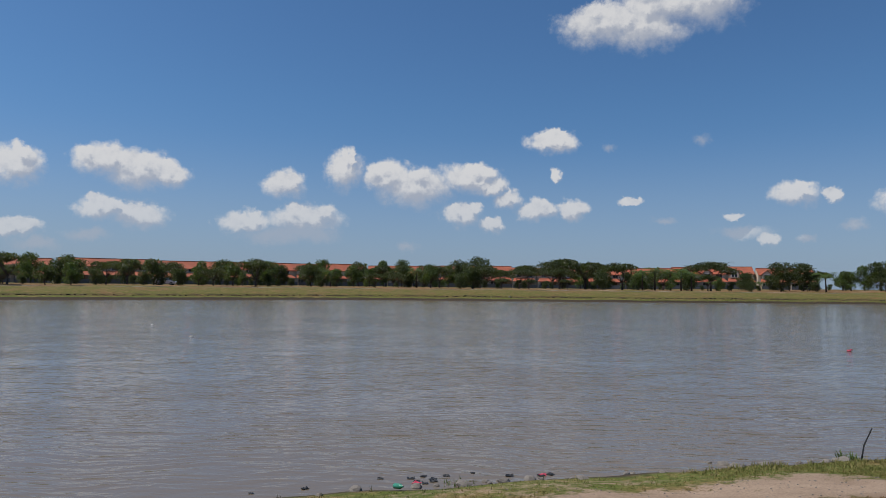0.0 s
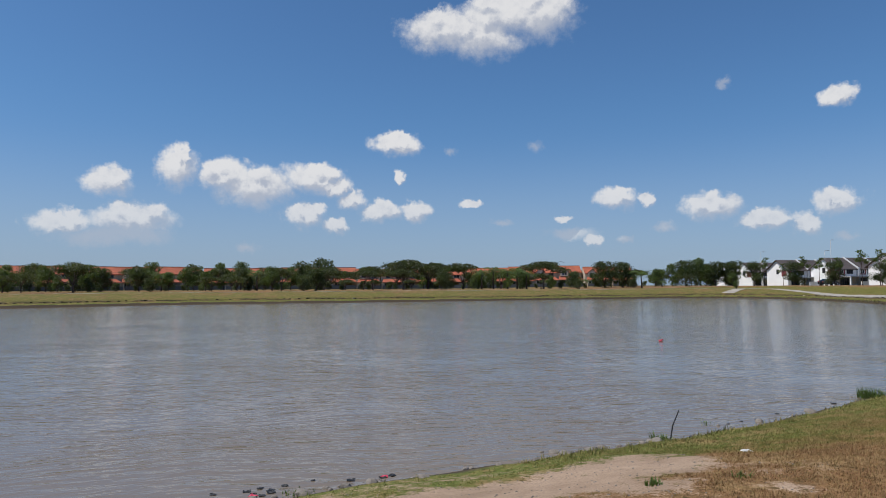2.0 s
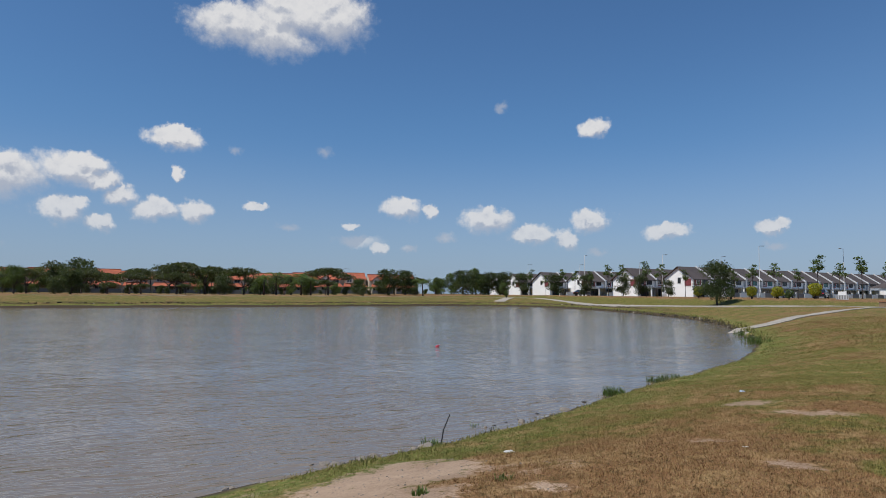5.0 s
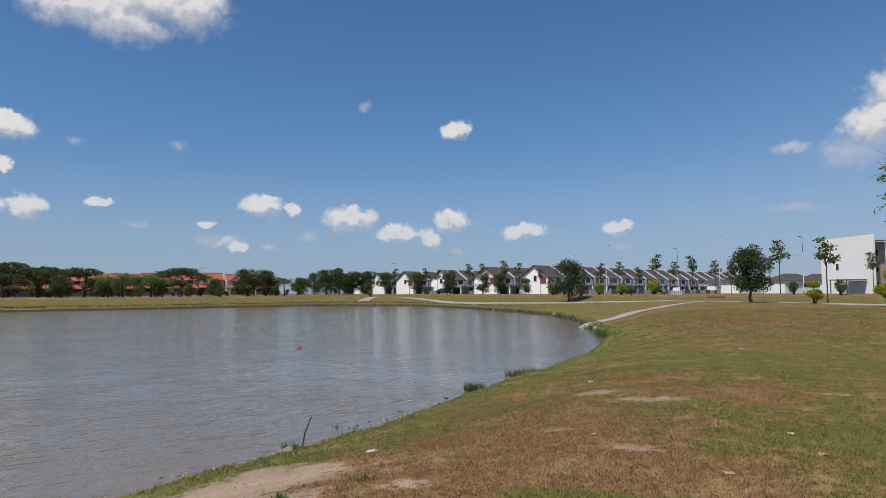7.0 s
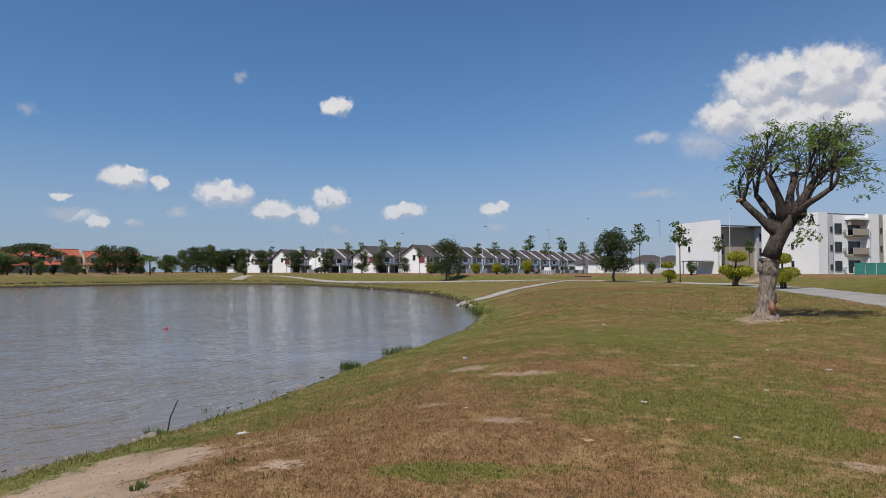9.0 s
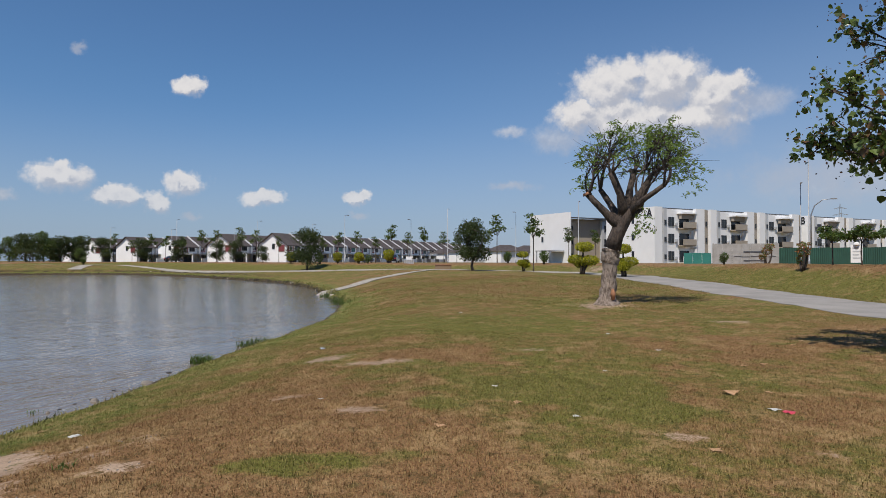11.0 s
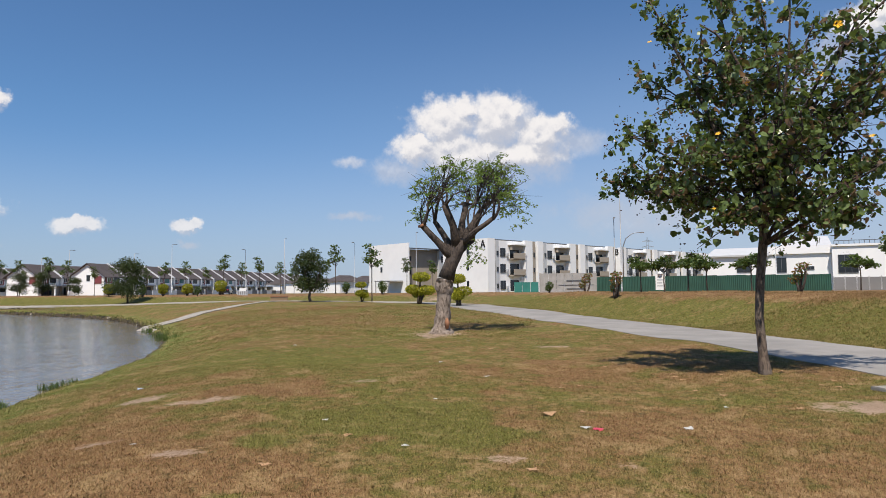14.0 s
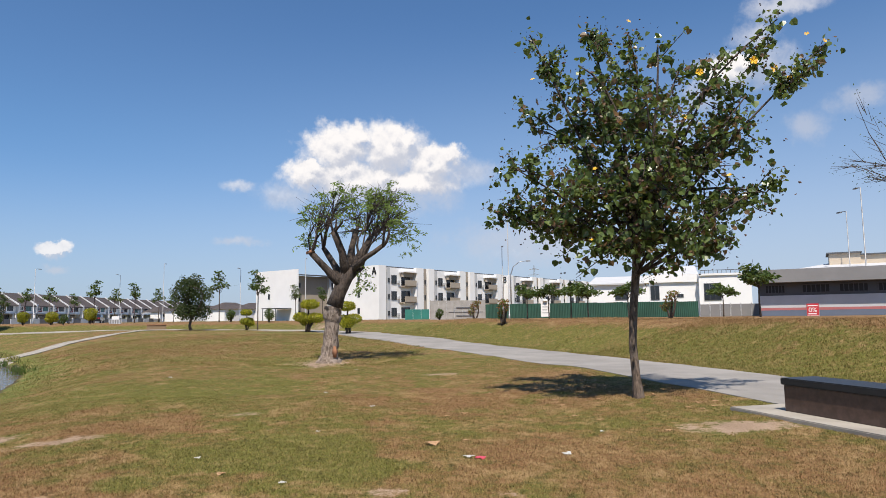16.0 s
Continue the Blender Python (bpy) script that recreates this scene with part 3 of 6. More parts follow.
# Greener and drier stretches of the lawn: x, y, reach along, reach across, turn, how much drier.
STRETCHES = ((8.22, 2.5, 1.0, 0.9, -70, -0.75), (6.65, 3.28, 0.45, 0.3, -60, -0.7), (5.08, 4.14, 0.24, 0.15, -60, -0.8), (4.6, 3.4, 0.7, 0.22, -60, -0.75), (6.3, 3.2, 0.4, 0.25, -50, -0.5),
             (7.3, 1.6, 0.8, 0.5, -80, -0.5), (15.4, 6.4, 2.4, 2.4, 0, -0.4), (10.2, 4.8, 1.1, 0.8, -70, 0.5), (12.9, 0.6, 1.7, 2.2, -90, 0.28), (8.2, -0.8, 1.0, 1.3, -90, 0.15),
             (6.2, 4.9, 1.6, 1.1, -50, 0.45), (5.2, 4.9, 1.2, 1.0, -40, 0.4))


def lawn_marks(x, y, d, e):
    """How bare and how dry the grass is at places."""
    bare = np.zeros(x.shape)
    ragged = 0.34 * bumps(x, y, 0.62, 33) + 0.3 * bumps(x, y, 0.27, 34)
    for bx, by, ra, rb, turn, k in BARE:
        c, s = math.cos(radians(turn)), math.sin(radians(turn))
        u, v = ((x - bx) * c + (y - by) * s) / ra, (-(x - bx) * s + (y - by) * c) / rb
        bare = np.maximum(bare, k * np.clip(1.25 - np.hypot(u, v) + ragged, 0, 1))
    r = np.hypot(x, y)
    dry = 0.50 + 0.3 * smooth(d, 2.2, 4.0) * (1 - smooth(r, 9, 17)) * (1 - smooth(x - 0.6 * y, 3.0, 6.5)) - 0.1 * smooth(r, 60, 90) * (1 - smooth(d, 5, 14))
    dry = dry + 0.45 * smooth(e, 4.6, 7) * (1 - smooth(e, 30, 60)) - 0.18 * smooth(e, 1, 2.5) * (1 - smooth(e, 4, 6))
    for bx, by, ra, rb, turn, k in STRETCHES:
        c, s = math.cos(radians(turn)), math.sin(radians(turn))
        u, v = ((x - bx) * c + (y - by) * s) / ra, (-(x - bx) * s + (y - by) * c) / rb
        dry = dry + k * smooth(1.5 - np.hypot(u, v) + 0.9 * bumps(x, y, 0.7, 31) + 0.5 * bumps(x, y, 0.3, 32), 0, 1.5)
    return bare, dry


def ledge_mark(d, r):
    """The weedy line of old stones part way up the far banks."""
    return smooth(d, 1.6, 2.1) * (1 - smooth(d, 2.5, 3.0)) * smooth(r, 70, 95)


gx, gy = graded(-4, 22, 0.14, 135, 4600), graded(-7, 13, 0.14, 135, 4600)
X, Y = np.meshgrid(gx, gy)
Z, D, EDGE = land(X, Y, parts=True)
bare, dry = lawn_marks(X, Y, D, EDGE)
rows, cols = X.shape
idx = np.arange(rows * cols).reshape(rows, cols)
quads = np.stack([idx[:-1, :-1], idx[:-1, 1:], idx[1:, 1:], idx[1:, :-1]], -1).reshape(-1, 4)


def sheet(name, verts, faces, mat):
    me = bpy.data.meshes.new(name)
    me.vertices.add(len(verts))
    me.vertices.foreach_set("co", np.asarray(verts, dtype=np.float32).ravel())
    me.loops.add(faces.size)
    me.loops.foreach_set("vertex_index", faces.astype(np.int32).ravel())
    me.polygons.add(len(faces))
    me.polygons.foreach_set("loop_start", np.arange(0, faces.size, faces.shape[1], dtype=np.int32))
    me.polygons.foreach_set("use_smooth", np.ones(len(faces), dtype=bool))
    me.materials.append(mat)
    me.update(calc_edges=True)
    me.validate()
    return me


def marks(me, **values):
    for name, v in values.items():
        a = me.attributes.new(name, "FLOAT", "POINT")
        a.data.foreach_set("value", np.asarray(v, dtype=np.float32).ravel())


me = sheet("ground", np.stack([X, Y, Z], -1).reshape(-1, 3), quads, GROUND)
marks(me, shore=np.clip(D + (1.6 * D - 1.7) * smooth(np.hypot(X, Y), 40, 80), -2, 50), bare=bare, dry=dry, ledge=ledge_mark(D, np.hypot(X, Y)))
ground = tagged(new("ground", me), "dry brown and green lawn sloping to the lake", "ground", kind="structure")

me = mesh_of("water", [(-220, -30, 0), (140, -30, 0), (140, 140, 0), (-220, 140, 0)], [(0, 1, 2, 3)], WATER)
water = tagged(new("water", me), "murky grey-brown lake water with small ripples", "water", kind="structure")


def strip(points, half, rise, thick, mat, name, label, category):
    """A walkway laid on the ground along a line, with edges of its own."""
    p = np.array(points, float)
    seg = np.r_[0, np.cumsum(np.linalg.norm(np.diff(p, axis=0), axis=1))]
    s = np.linspace(0, seg[-1], int(seg[-1] / 0.7) + 2)
    c = np.stack([np.interp(s, seg, p[:, k]) for k in (0, 1)], 1)
    t = np.gradient(c, axis=0)
    t /= np.linalg.norm(t, axis=1)[:, None]
    nrm = np.stack([-t[:, 1], t[:, 0]], 1)
    half = np.interp(s / seg[-1], np.linspace(0, 1, len(np.atleast_1d(half))), np.atleast_1d(half))
    lanes = np.linspace(-1, 1, 7)
    top = []
    for k in lanes:
        q = c + nrm * (k * (half + (0.06 * bumps(s, s * 0 + k, 1.7, 21) if abs(k) > 0.9 else 0)))[:, None]
        top.append(np.c_[q, land(q[:, 0], q[:, 1]) + rise])
    top = np.stack(top, 1)
    top[:, :, 2] = np.maximum(top[:, :, 2], top[:, 3:4, 2] - 0.05)
    low = top[:, [0, -1]].copy()
    low[:, :, 2] -= thick
    n, m = len(s), len(lanes)
    verts = np.r_[top.reshape(-1, 3), low.reshape(-1, 3)]
    faces = [(i * m + j, i * m + j + 1, (i + 1) * m + j + 1, (i + 1) * m + j) for i in range(n - 1) for j in range(m - 1)]
    base = n * m
    for i in range(n - 1):
        faces.append((i * m, (i + 1) * m, base + 2 * (i + 1), base + 2 * i))
        faces.append((i * m + m - 1, base + 2 * i + 1, base + 2 * (i + 1) + 1, (i + 1) * m + m - 1))
    return tagged(new(name, mesh_of(name, verts, faces[::1], mat)), label, category, kind="structure")


def along(line, first, last):
    """The stretch of a closed line between the points nearest to two places."""
    a, b = (int(np.argmin(np.hypot(*(line - np.array(q)).T))) for q in (first, last))
    return line[a : b + 1] if a <= b else np.r_[line[a:], line[: b + 1]]


strip(along(WALKWAY, (-40, -14), (46, 8.0)), 1.62, 0.012, 0.3, ASPHALT, "path", "pale worn asphalt footpath winding through the lawn", "path")
strip(along(WALKWAY, (46, 8.0), (-145, 45)), [1.3, 0.85, 0.65, 0.5, 0.5, 0.5, 0.5, 0.5], 0.03, 0.3, CONCRETE, "pavement", "narrow concrete footpath round the lake", "path")


# Short turf: tufts of a few blades each.
def turf(name, label, boxes, tall, wide, per, keep, seed):
    rng = np.random.default_rng(seed)
    pts = np.concatenate([np.c_[rng.uniform(x0, x1, n), rng.uniform(y0, y1, n)] for x0, y0, x1, y1, n in boxes])
    z, d, e = land(pts[:, 0], pts[:, 1], parts=True)
    b, dr = lawn_marks(pts[:, 0], pts[:, 1], d, e)
    ok = keep(d, e, b, rng.random(len(pts)))
    pts, z, d, b, dr = pts[ok], z[ok], d[ok], b[ok], dr[ok]
    n = len(pts)
    root = np.repeat(np.c_[pts, z - 0.005], per, 0) + np.c_[rng.normal(size=(n * per, 2)) * wide * 3, np.zeros(n * per)]
    a, lean = rng.uniform(0, 2 * math.pi, n * per), rng.uniform(0.1, 0.9, n * per)
    h = tall * rng.uniform(0.5, 1.25, n * per)
    side = np.c_[-np.sin(a), np.cos(a), 0 * a] * wide
    tip = root + np.c_[np.cos(a) * lean * h, np.sin(a) * lean * h, h]
    verts = np.stack([root - side, root + side, tip], 1).reshape(-1, 3)
    me = sheet(name, verts, np.arange(len(verts)).reshape(-1, 3), BLADES)
    marks(me, shore=np.repeat(d, per * 3), bare=np.repeat(b, per * 3) * 0.3, dry=np.repeat(dr, per * 3))
    return tagged(new(name, me), label, "grass", kind="stuff")


turf("grass", "short dry and green lawn grass", [(3, -5, 9, 11, 150000), (9, -5, 14, 13, 85000), (14, -5, 24, 15, 70000), (-2, 5, 3, 9, 6000)], 0.026, 0.0036, 4, lambda d, e, b, r: (d > 0.25) & (e < -1.72) & (r > b * 1.6), 61)
turf("bank_grass", "rough grass on the embankment", [(9, -14, 26, -2, 60000), (24, -12, 46, 8, 40000)], 0.055, 0.0065, 4, lambda d, e, b, r: (e > 1.66) & (e < 9), 63)
turf("meadow_grass", "grass of the wider lawn", [(22, 2, 45, 24, 40000)], 0.055, 0.009, 3, lambda d, e, b, r: (d > 0.5) & (e < -1.5) & (r > b), 64)
turf("shore_grass", "longer green grass along the water's edge", [(-3, 6.2, 3, 9.0, 110), (3, 7.5, 6, 9.6, 330), (6, 8.6, 16, 13.5, 2200), (16, 12.5, 36, 27, 3000)], 0.075, 0.006, 5, lambda d, e, b, r: (d > 0.05) & (d < 0.9) & (r > b) & (r < 1.0 - 0.7 * d), 62)

turf("bank_weeds", "rough weeds hanging over the eroded far edge", [(30, 18, 82, 112, 60000)], 0.22, 0.02, 4, lambda d, e, b, r: (d > 0.02) & (d < 0.75), 65)

strip([(36.6, 26.6), (39, 26.5), (42.3, 26.8), (48.4, 28), (54.5, 28.9), (61, 28.3)], [0.75, 0.6, 0.55, 0.55], 0.04, 0.5, CONCRETE, "pavement_2", "pale concrete ramp leading down to the water", "path")
strip([(78.6, 107.0), (82, 110), (86, 113), (90, 114)], [1.1, 0.9], 0.06, 0.5, CONCRETE, "pavement_3", "pale concrete ramp on the far bank", "path")


def edging():
    """Old stones half sunk along the far banks: a broken line part way up, and one at the water's edge on the east side."""
    rng = np.random.default_rng(19)
    ahead = np.roll(SHORE, -1, 0) - SHORE
    length = np.hypot(*ahead.T)
    on = ahead / length[:, None]
    reach = np.hypot(*SHORE.T)
    spots = []
    for k in range(len(SHORE)):
        if reach[k] < 34 or SHORE[k][1] < 20:
            continue
        out = 0.1 if reach[k] < 95 and SHORE[k][0] > 30 else 2.0
        for j in range(int(length[k] / 0.55)):
            side = np.array([-on[k][1], on[k][0]]) * -TURNED * (out + rng.normal() * 0.12)
            spots.append((*(SHORE[k] + on[k] * (j + rng.random()) * 0.55 + side), math.atan2(on[k][1], on[k][0])))
    spots = np.array(spots)
    base = np.maximum(land(spots[:, 0], spots[:, 1]), 0) - 0.08
    pieces = []
    for (x, y, a), z in zip(spots, base):
        a, w, d, h = a + rng.normal() * 0.2, rng.uniform(0.06, 0.3), rng.uniform(0.05, 0.16), rng.uniform(0.03, 0.13)
        c, s = math.cos(a), math.sin(a)
        ring = [(x + c * u - s * v, y + s * u + c * v) for u, v in ((-w, -d), (w * 0.9, -d), (w, d * 0.8), (-w * 0.8, d))]
        pieces.append(([(*q, z) for q in ring] + [(x + (q[0] - x) * 0.8, y + (q[1] - y) * 0.8, z + 0.08 + h * rng.uniform(0.7, 1.1)) for q in ring],
                       [(0, 1, 5, 4), (1, 2, 6, 5), (2, 3, 7, 6), (3, 0, 4, 7), (4, 5, 6, 7)]))
    v, f = joined(pieces)
    return tagged(new("stone_edging", mesh_of("stone_edging", v, f, EDGING)), "broken line of dark weedy stones along the far bank", "stones", kind="stuff")


# 1 where the shore line runs anticlockwise round the water
TURNED = math.copysign(1.0, float(np.sum(SHORE[:, 0] * np.roll(SHORE[:, 1], -1) - np.roll(SHORE[:, 0], -1) * SHORE[:, 1])))
edging()

# ---------------------------------------------------------------- trees and shrubs
def inside(rng, blobs, n, shell=0.55):
    """n places in a union of ellipsoids (x, y, z, rx, ry, rz), mostly towards their outsides."""
    blobs = np.array(blobs, float)
    size = blobs[:, 3] * blobs[:, 4] + blobs[:, 5] * blobs[:, 3]
    pick = rng.choice(len(blobs), n, p=size / size.sum())
    way = rng.normal(size=(n, 3))
    way /= np.linalg.norm(way, axis=1)[:, None]
    far = shell + (1 - shell) * rng.random(n) ** 0.7
    inner = rng.random(n) < 0.25
    far = np.where(inner, rng.random(n) ** 0.33, far)
    return blobs[pick, :3] + way * far[:, None] * blobs[pick, 3:]


def limb(a, b, ra, rb, seed, bend=0.12, sides=6, steps=5, rough=0.05):
    rng = np.random.default_rng(seed)
    a, b = np.array(a, float), np.array(b, float)
    t = np.linspace(0, 1, steps)[:, None]
    sway = rng.normal(size=3) * np.linalg.norm(b - a) * bend
    sway[2] += np.linalg.norm(b - a) * bend * 0.6
    return tube(a + (b - a) * t + np.sin(t * math.pi) * sway, np.interp(t[:, 0], [0, 1], [ra, rb]), sides, rough, seed)


def tree(name, label, blobs, n, size, leaf, trunk_h, trunk_r, seed, bark=None, lean=(0, 0), limbs=7, shape="leaf", shell=0.55):
    """A trunk with limbs reaching into the crown, and a crown of many leaves."""
    rng = np.random.default_rng(seed)
    ob = thing(name, label, "tree")
    top = np.array([lean[0], lean[1], trunk_h])
    trunk = [tube([(0, 0, -0.15), (0.1 * lean[0], 0.1 * lean[1], 0.12 * trunk_h), top * 0.5 + rng.normal(size=3) * trunk_r * 0.5, top], [trunk_r * 1.5, trunk_r * 1.05, trunk_r * 0.9, trunk_r * 0.75], 9, 0.07, seed)]
    part("trunk", joined(trunk), bark or BARK_DARK, ob, soft=True)
    centres = np.array(blobs, float)
    arms = []
    for k in range(limbs):
        b = centres[k % len(centres)]
        goal = b[:3] + rng.normal(size=3) * b[3:] * 0.3
        arms.append(limb(top * rng.uniform(0.8, 1.0), goal, trunk_r * 0.55, trunk_r * 0.14, seed + k))
        for _ in range(2):
            arms.append(limb(top + (goal - top) * rng.uniform(0.45, 0.8), goal + rng.normal(size=3) * b[3:] * 0.7, trunk_r * 0.22, trunk_r * 0.05, seed + 50 + k, sides=4))
    part("limb", joined(arms), bark or BARK_DARK, ob, soft=True)
    v, f = leaves(inside(rng, blobs, n, shell), size, seed, shape)
    part("crown", (v, f), leaf, ob)
    return ob


def rain_blobs(rng, h, w):
    out = []
    for k in range(11):
        a, r = rng.uniform(0, 6.28), w * 0.5 * math.sqrt(rng.uniform(0.02, 0.75))
        out.append((r * math.cos(a), r * math.sin(a), h * rng.uniform(0.70, 0.88) - 0.12 * h * (2 * r / w) ** 2, w * rng.uniform(0.14, 0.24), w * rng.uniform(0.14, 0.24), h * rng.uniform(0.07, 0.12)))
    return out


def round_blobs(rng, h, w, low=0.3, n=12):
    out = []
    for k in range(n):
        a, u = rng.uniform(0, 6.28), rng.uniform(0, 1)
        z = h * (low + (0.92 - low) * u)
        r = w * 0.33 * math.sin(math.pi * (0.18 + 0.72 * u)) * rng.uniform(0.4, 1.1)
        s = w * rng.uniform(0.16, 0.27)
        out.append((r * math.cos(a), r * math.sin(a), z, s, s, s * h / w * rng.uniform(0.55, 0.85)))
    return out


def put(kinds, spots, group):
    """Sets a thing at its first place and copies at the others; spots: x, y, scale, turn, kind."""
    used = set()
    for x, y, s, turn, k in spots:
        m = pose(x, y, land_at(x, y) - 0.05, 0, 0, turn) @ Matrix.Scale(s, 4)
        if k in used:
            ob = copy_thing(kinds[k], m)
        else:
            used.add(k)
            ob = kinds[k]
            kinds[k].matrix_world = m
            ob = kinds[k]
        ob["group"] = group


def copies(ob, spots, group):
    """Places a thing of unit scale and its copies; spots: x, y, scale, turn."""
    ob["group"] = group
    for x, y, s, turn in spots[1:]:
        copy_thing(ob, pose(x, y, land_at(x, y) - 0.04, 0, 0, turn) @ Matrix.Scale(s, 4))
    x, y, s, turn = spots[0]
    ob.matrix_world = pose(x, y, land_at(x, y) - 0.04, 0, 0, turn) @ Matrix.Scale(s, 4)


def polar(az, d):
    return d * math.sin(radians(az)), d * math.cos(radians(az))


# The belt of trees on the far bank.
rng = np.random.default_rng(11)
belt = [[] for _ in range(7)]
for row, (near, gap, tall) in enumerate(((29, 3.4, 1.6), (44, 2.8, 1.9), (60, 2.8, 2.0), (82, 3.4, 2.0))):
    az = -40.0
    while az < 37.5:
        d0 = float(np.interp(az, [-40, -33, -9, 6, 20, 33, 37.5], [92, 95, 99, 103, 113, 126, 138]))
        d = d0 + near + rng.uniform(-5, 7)
        lift = {0: 0.75}.get(row, 1.0) * float(np.interp(az, [-40, -20, 0, 5, 9, 12, 20, 33], [1.06, 1.05, 0.97, 1.0, 0.9, 0.86, 0.76, 0.82]))
        h = d * math.tan(radians(tall * rng.uniform(0.72, 1.12) * lift)) + 0.3
        kind = int(rng.choice([0, 0, 1, 1, 2, 3, 3, 4, 4])) if az < 14 else int(rng.choice([0, 1, 3, 4, 4, 3, 5]))
        x, y = polar(az, d)
        belt[kind].append((x, y, h / 7.0, rng.uniform(0, 360)))
        az += gap * rng.uniform(0.55, 1.35)
for az, d, h, kind in ((3.1, 172, 7.7, 2), (1.4, 176, 7.0, 2), (-15.6, 122, 5.0, 1), (-33, 118, 5.2, 1), (-29, 117, 3.6, 3), (-1.0, 126, 4.6, 3), (2.6, 128, 4.6, 4), (9.9, 160, 7.6, 0), (12.0, 158, 6.8, 0),
                       (15.0, 156, 6.6, 1), (21.8, 165, 7.2, 0), (26.8, 158, 6.6, 4), (28.3, 160, 6.4, 4), (33.2, 168, 6.6, 4), (34.3, 170, 6.8, 3), (35.4, 170, 6.2, 4), (36.6, 172, 6.4, 4), (32.2, 172, 5.6, 3),
                       (-3.5, 185, 7.6, 3), (-5.0, 188, 7.4, 3)):
    x, y = polar(az, d)
    belt[kind].append((x, y, h / 7.0, rng.uniform(0, 360)))
for az in np.arange(-40, 36, 1.15):
    d0 = float(np.interp(az, [-40, -33, -9, 6, 20, 33, 37.5], [92, 95, 99, 103, 113, 126, 138]))
    x, y = polar(az + rng.uniform(-0.5, 0.5), d0 + 60 + rng.uniform(-14, 14))
    belt[4].append((x, y, rng.uniform(0.2, 0.34), rng.uniform(0, 360)))
far_kinds = [
    tree("rain_tree", "umbrella-shaped rain tree with dark foliage by the far path", rain_blobs(np.random.default_rng(1), 7, 10.5), 2600, 0.42, LEAF_RAIN, 2.3, 0.22, 1),
    tree("rain_tree", "spreading rain tree with dark layered crown on the far bank", rain_blobs(np.random.default_rng(2), 7, 9.0), 2400, 0.42, LEAF_RAIN, 2.0, 0.2, 2),
    tree("broadleaf_tree", "tall dense broadleaf tree with a domed dark crown", round_blobs(np.random.default_rng(3), 7, 8.5, 0.3, 14), 3200, 0.40, LEAF_DARK, 2.2, 0.22, 3),
    tree("broadleaf_tree", "rounded broadleaf tree with mid-green foliage", round_blobs(np.random.default_rng(4), 7, 6.0, 0.2), 2500, 0.36, LEAF_MID, 1.8, 0.16, 4),
    tree("broadleaf_tree", "bushy dark broadleaf tree with foliage near the ground", round_blobs(np.random.default_rng(5), 7, 7.5, 0.14, 15), 3000, 0.38, LEAF_DARK, 1.4, 0.18, 5),
]


def palm(seed):
    rng = np.random.default_rng(seed)
    ob = thing("palm_tree", "feathery palm tree with drooping green fronds", "palm tree")
    part("trunk", tube([(0, 0, -0.1), (0.1, 0, 1.5), (0.15, 0.1, 3.6)], [0.2, 0.15, 0.13], 8, 0.08, seed), BARK_DARK, ob, soft=True)
    pieces = []
    for k in range(16):
        a, up = 2 * math.pi * k / 16 + rng.uniform(-0.2, 0.2), rng.uniform(0.1, 1.2)
        for s in np.linspace(0.08, 1, 16):
            c = np.array([0.15 + 2.9 * s * math.cos(a), 0.1 + 2.9 * s * math.sin(a), 3.6 + 2.6 * up * s - 2.7 * s * s])
            side = np.array([-math.sin(a), math.cos(a), 0])
            on = np.array([math.cos(a), math.sin(a), -0.4])
            w = 0.75 * math.sin(math.pi * min(0.15 + s * 0.85, 0.97)) + 0.1
            for sign in (1, -1):
                tip = c + sign * side * w + on * 0.35 + np.array([0, 0, -0.35 * w])
                pieces.append(([c, c + on * 0.12, tip], [(0, 1, 2)]))
    part("crown", joined(pieces), LEAF_MID, ob)
    return ob


far_kinds.append(palm(7))
for az, d, s in ((16.6, 150, 1.0), (17.6, 152, 1.15), (18.8, 150, 1.05), (19.6, 154, 1.1), (20.4, 151, 0.95), (29.8, 152, 0.9), (-2.2, 148, 1.0), (-9.5, 150, 0.9)):
    x, y = polar(az, d)
    belt[5].append((x, y, s, rng.uniform(0, 360)))
for k, ob in enumerate(far_kinds):
    copies(ob, belt[k], "trees on the far bank")


# Trees between the lake and the houses.
copies(tree("broadleaf_tree", "dense dark green tree standing by the path", round_blobs(np.random.default_rng(21), 5.0, 4.0, 0.2, 20), 6500, 0.17, LEAF_DARK, 1.1, 0.14, 21, shell=0.4),
       [(*polar(67.5, 62), 0.98, 20)], "park trees")
copies(tree("broadleaf_tree", "bushy green tree on the lawn by the lake path", round_blobs(np.random.default_rng(22), 5.0, 5.2, 0.22, 18), 5200, 0.2, LEAF_DARK, 1.2, 0.12, 22, shell=0.4),
       [(*polar(53.6, 86), 1.02, 0), (*polar(40.9, 150), 0.95, 80), (*polar(38.2, 158), 1.0, 140), (*polar(43.6, 142), 0.9, 260), (*polar(46.5, 138), 0.8, 20), (*polar(47.9, 132), 0.8, 200), (*polar(50.0, 126), 0.6, 110)], "park trees")
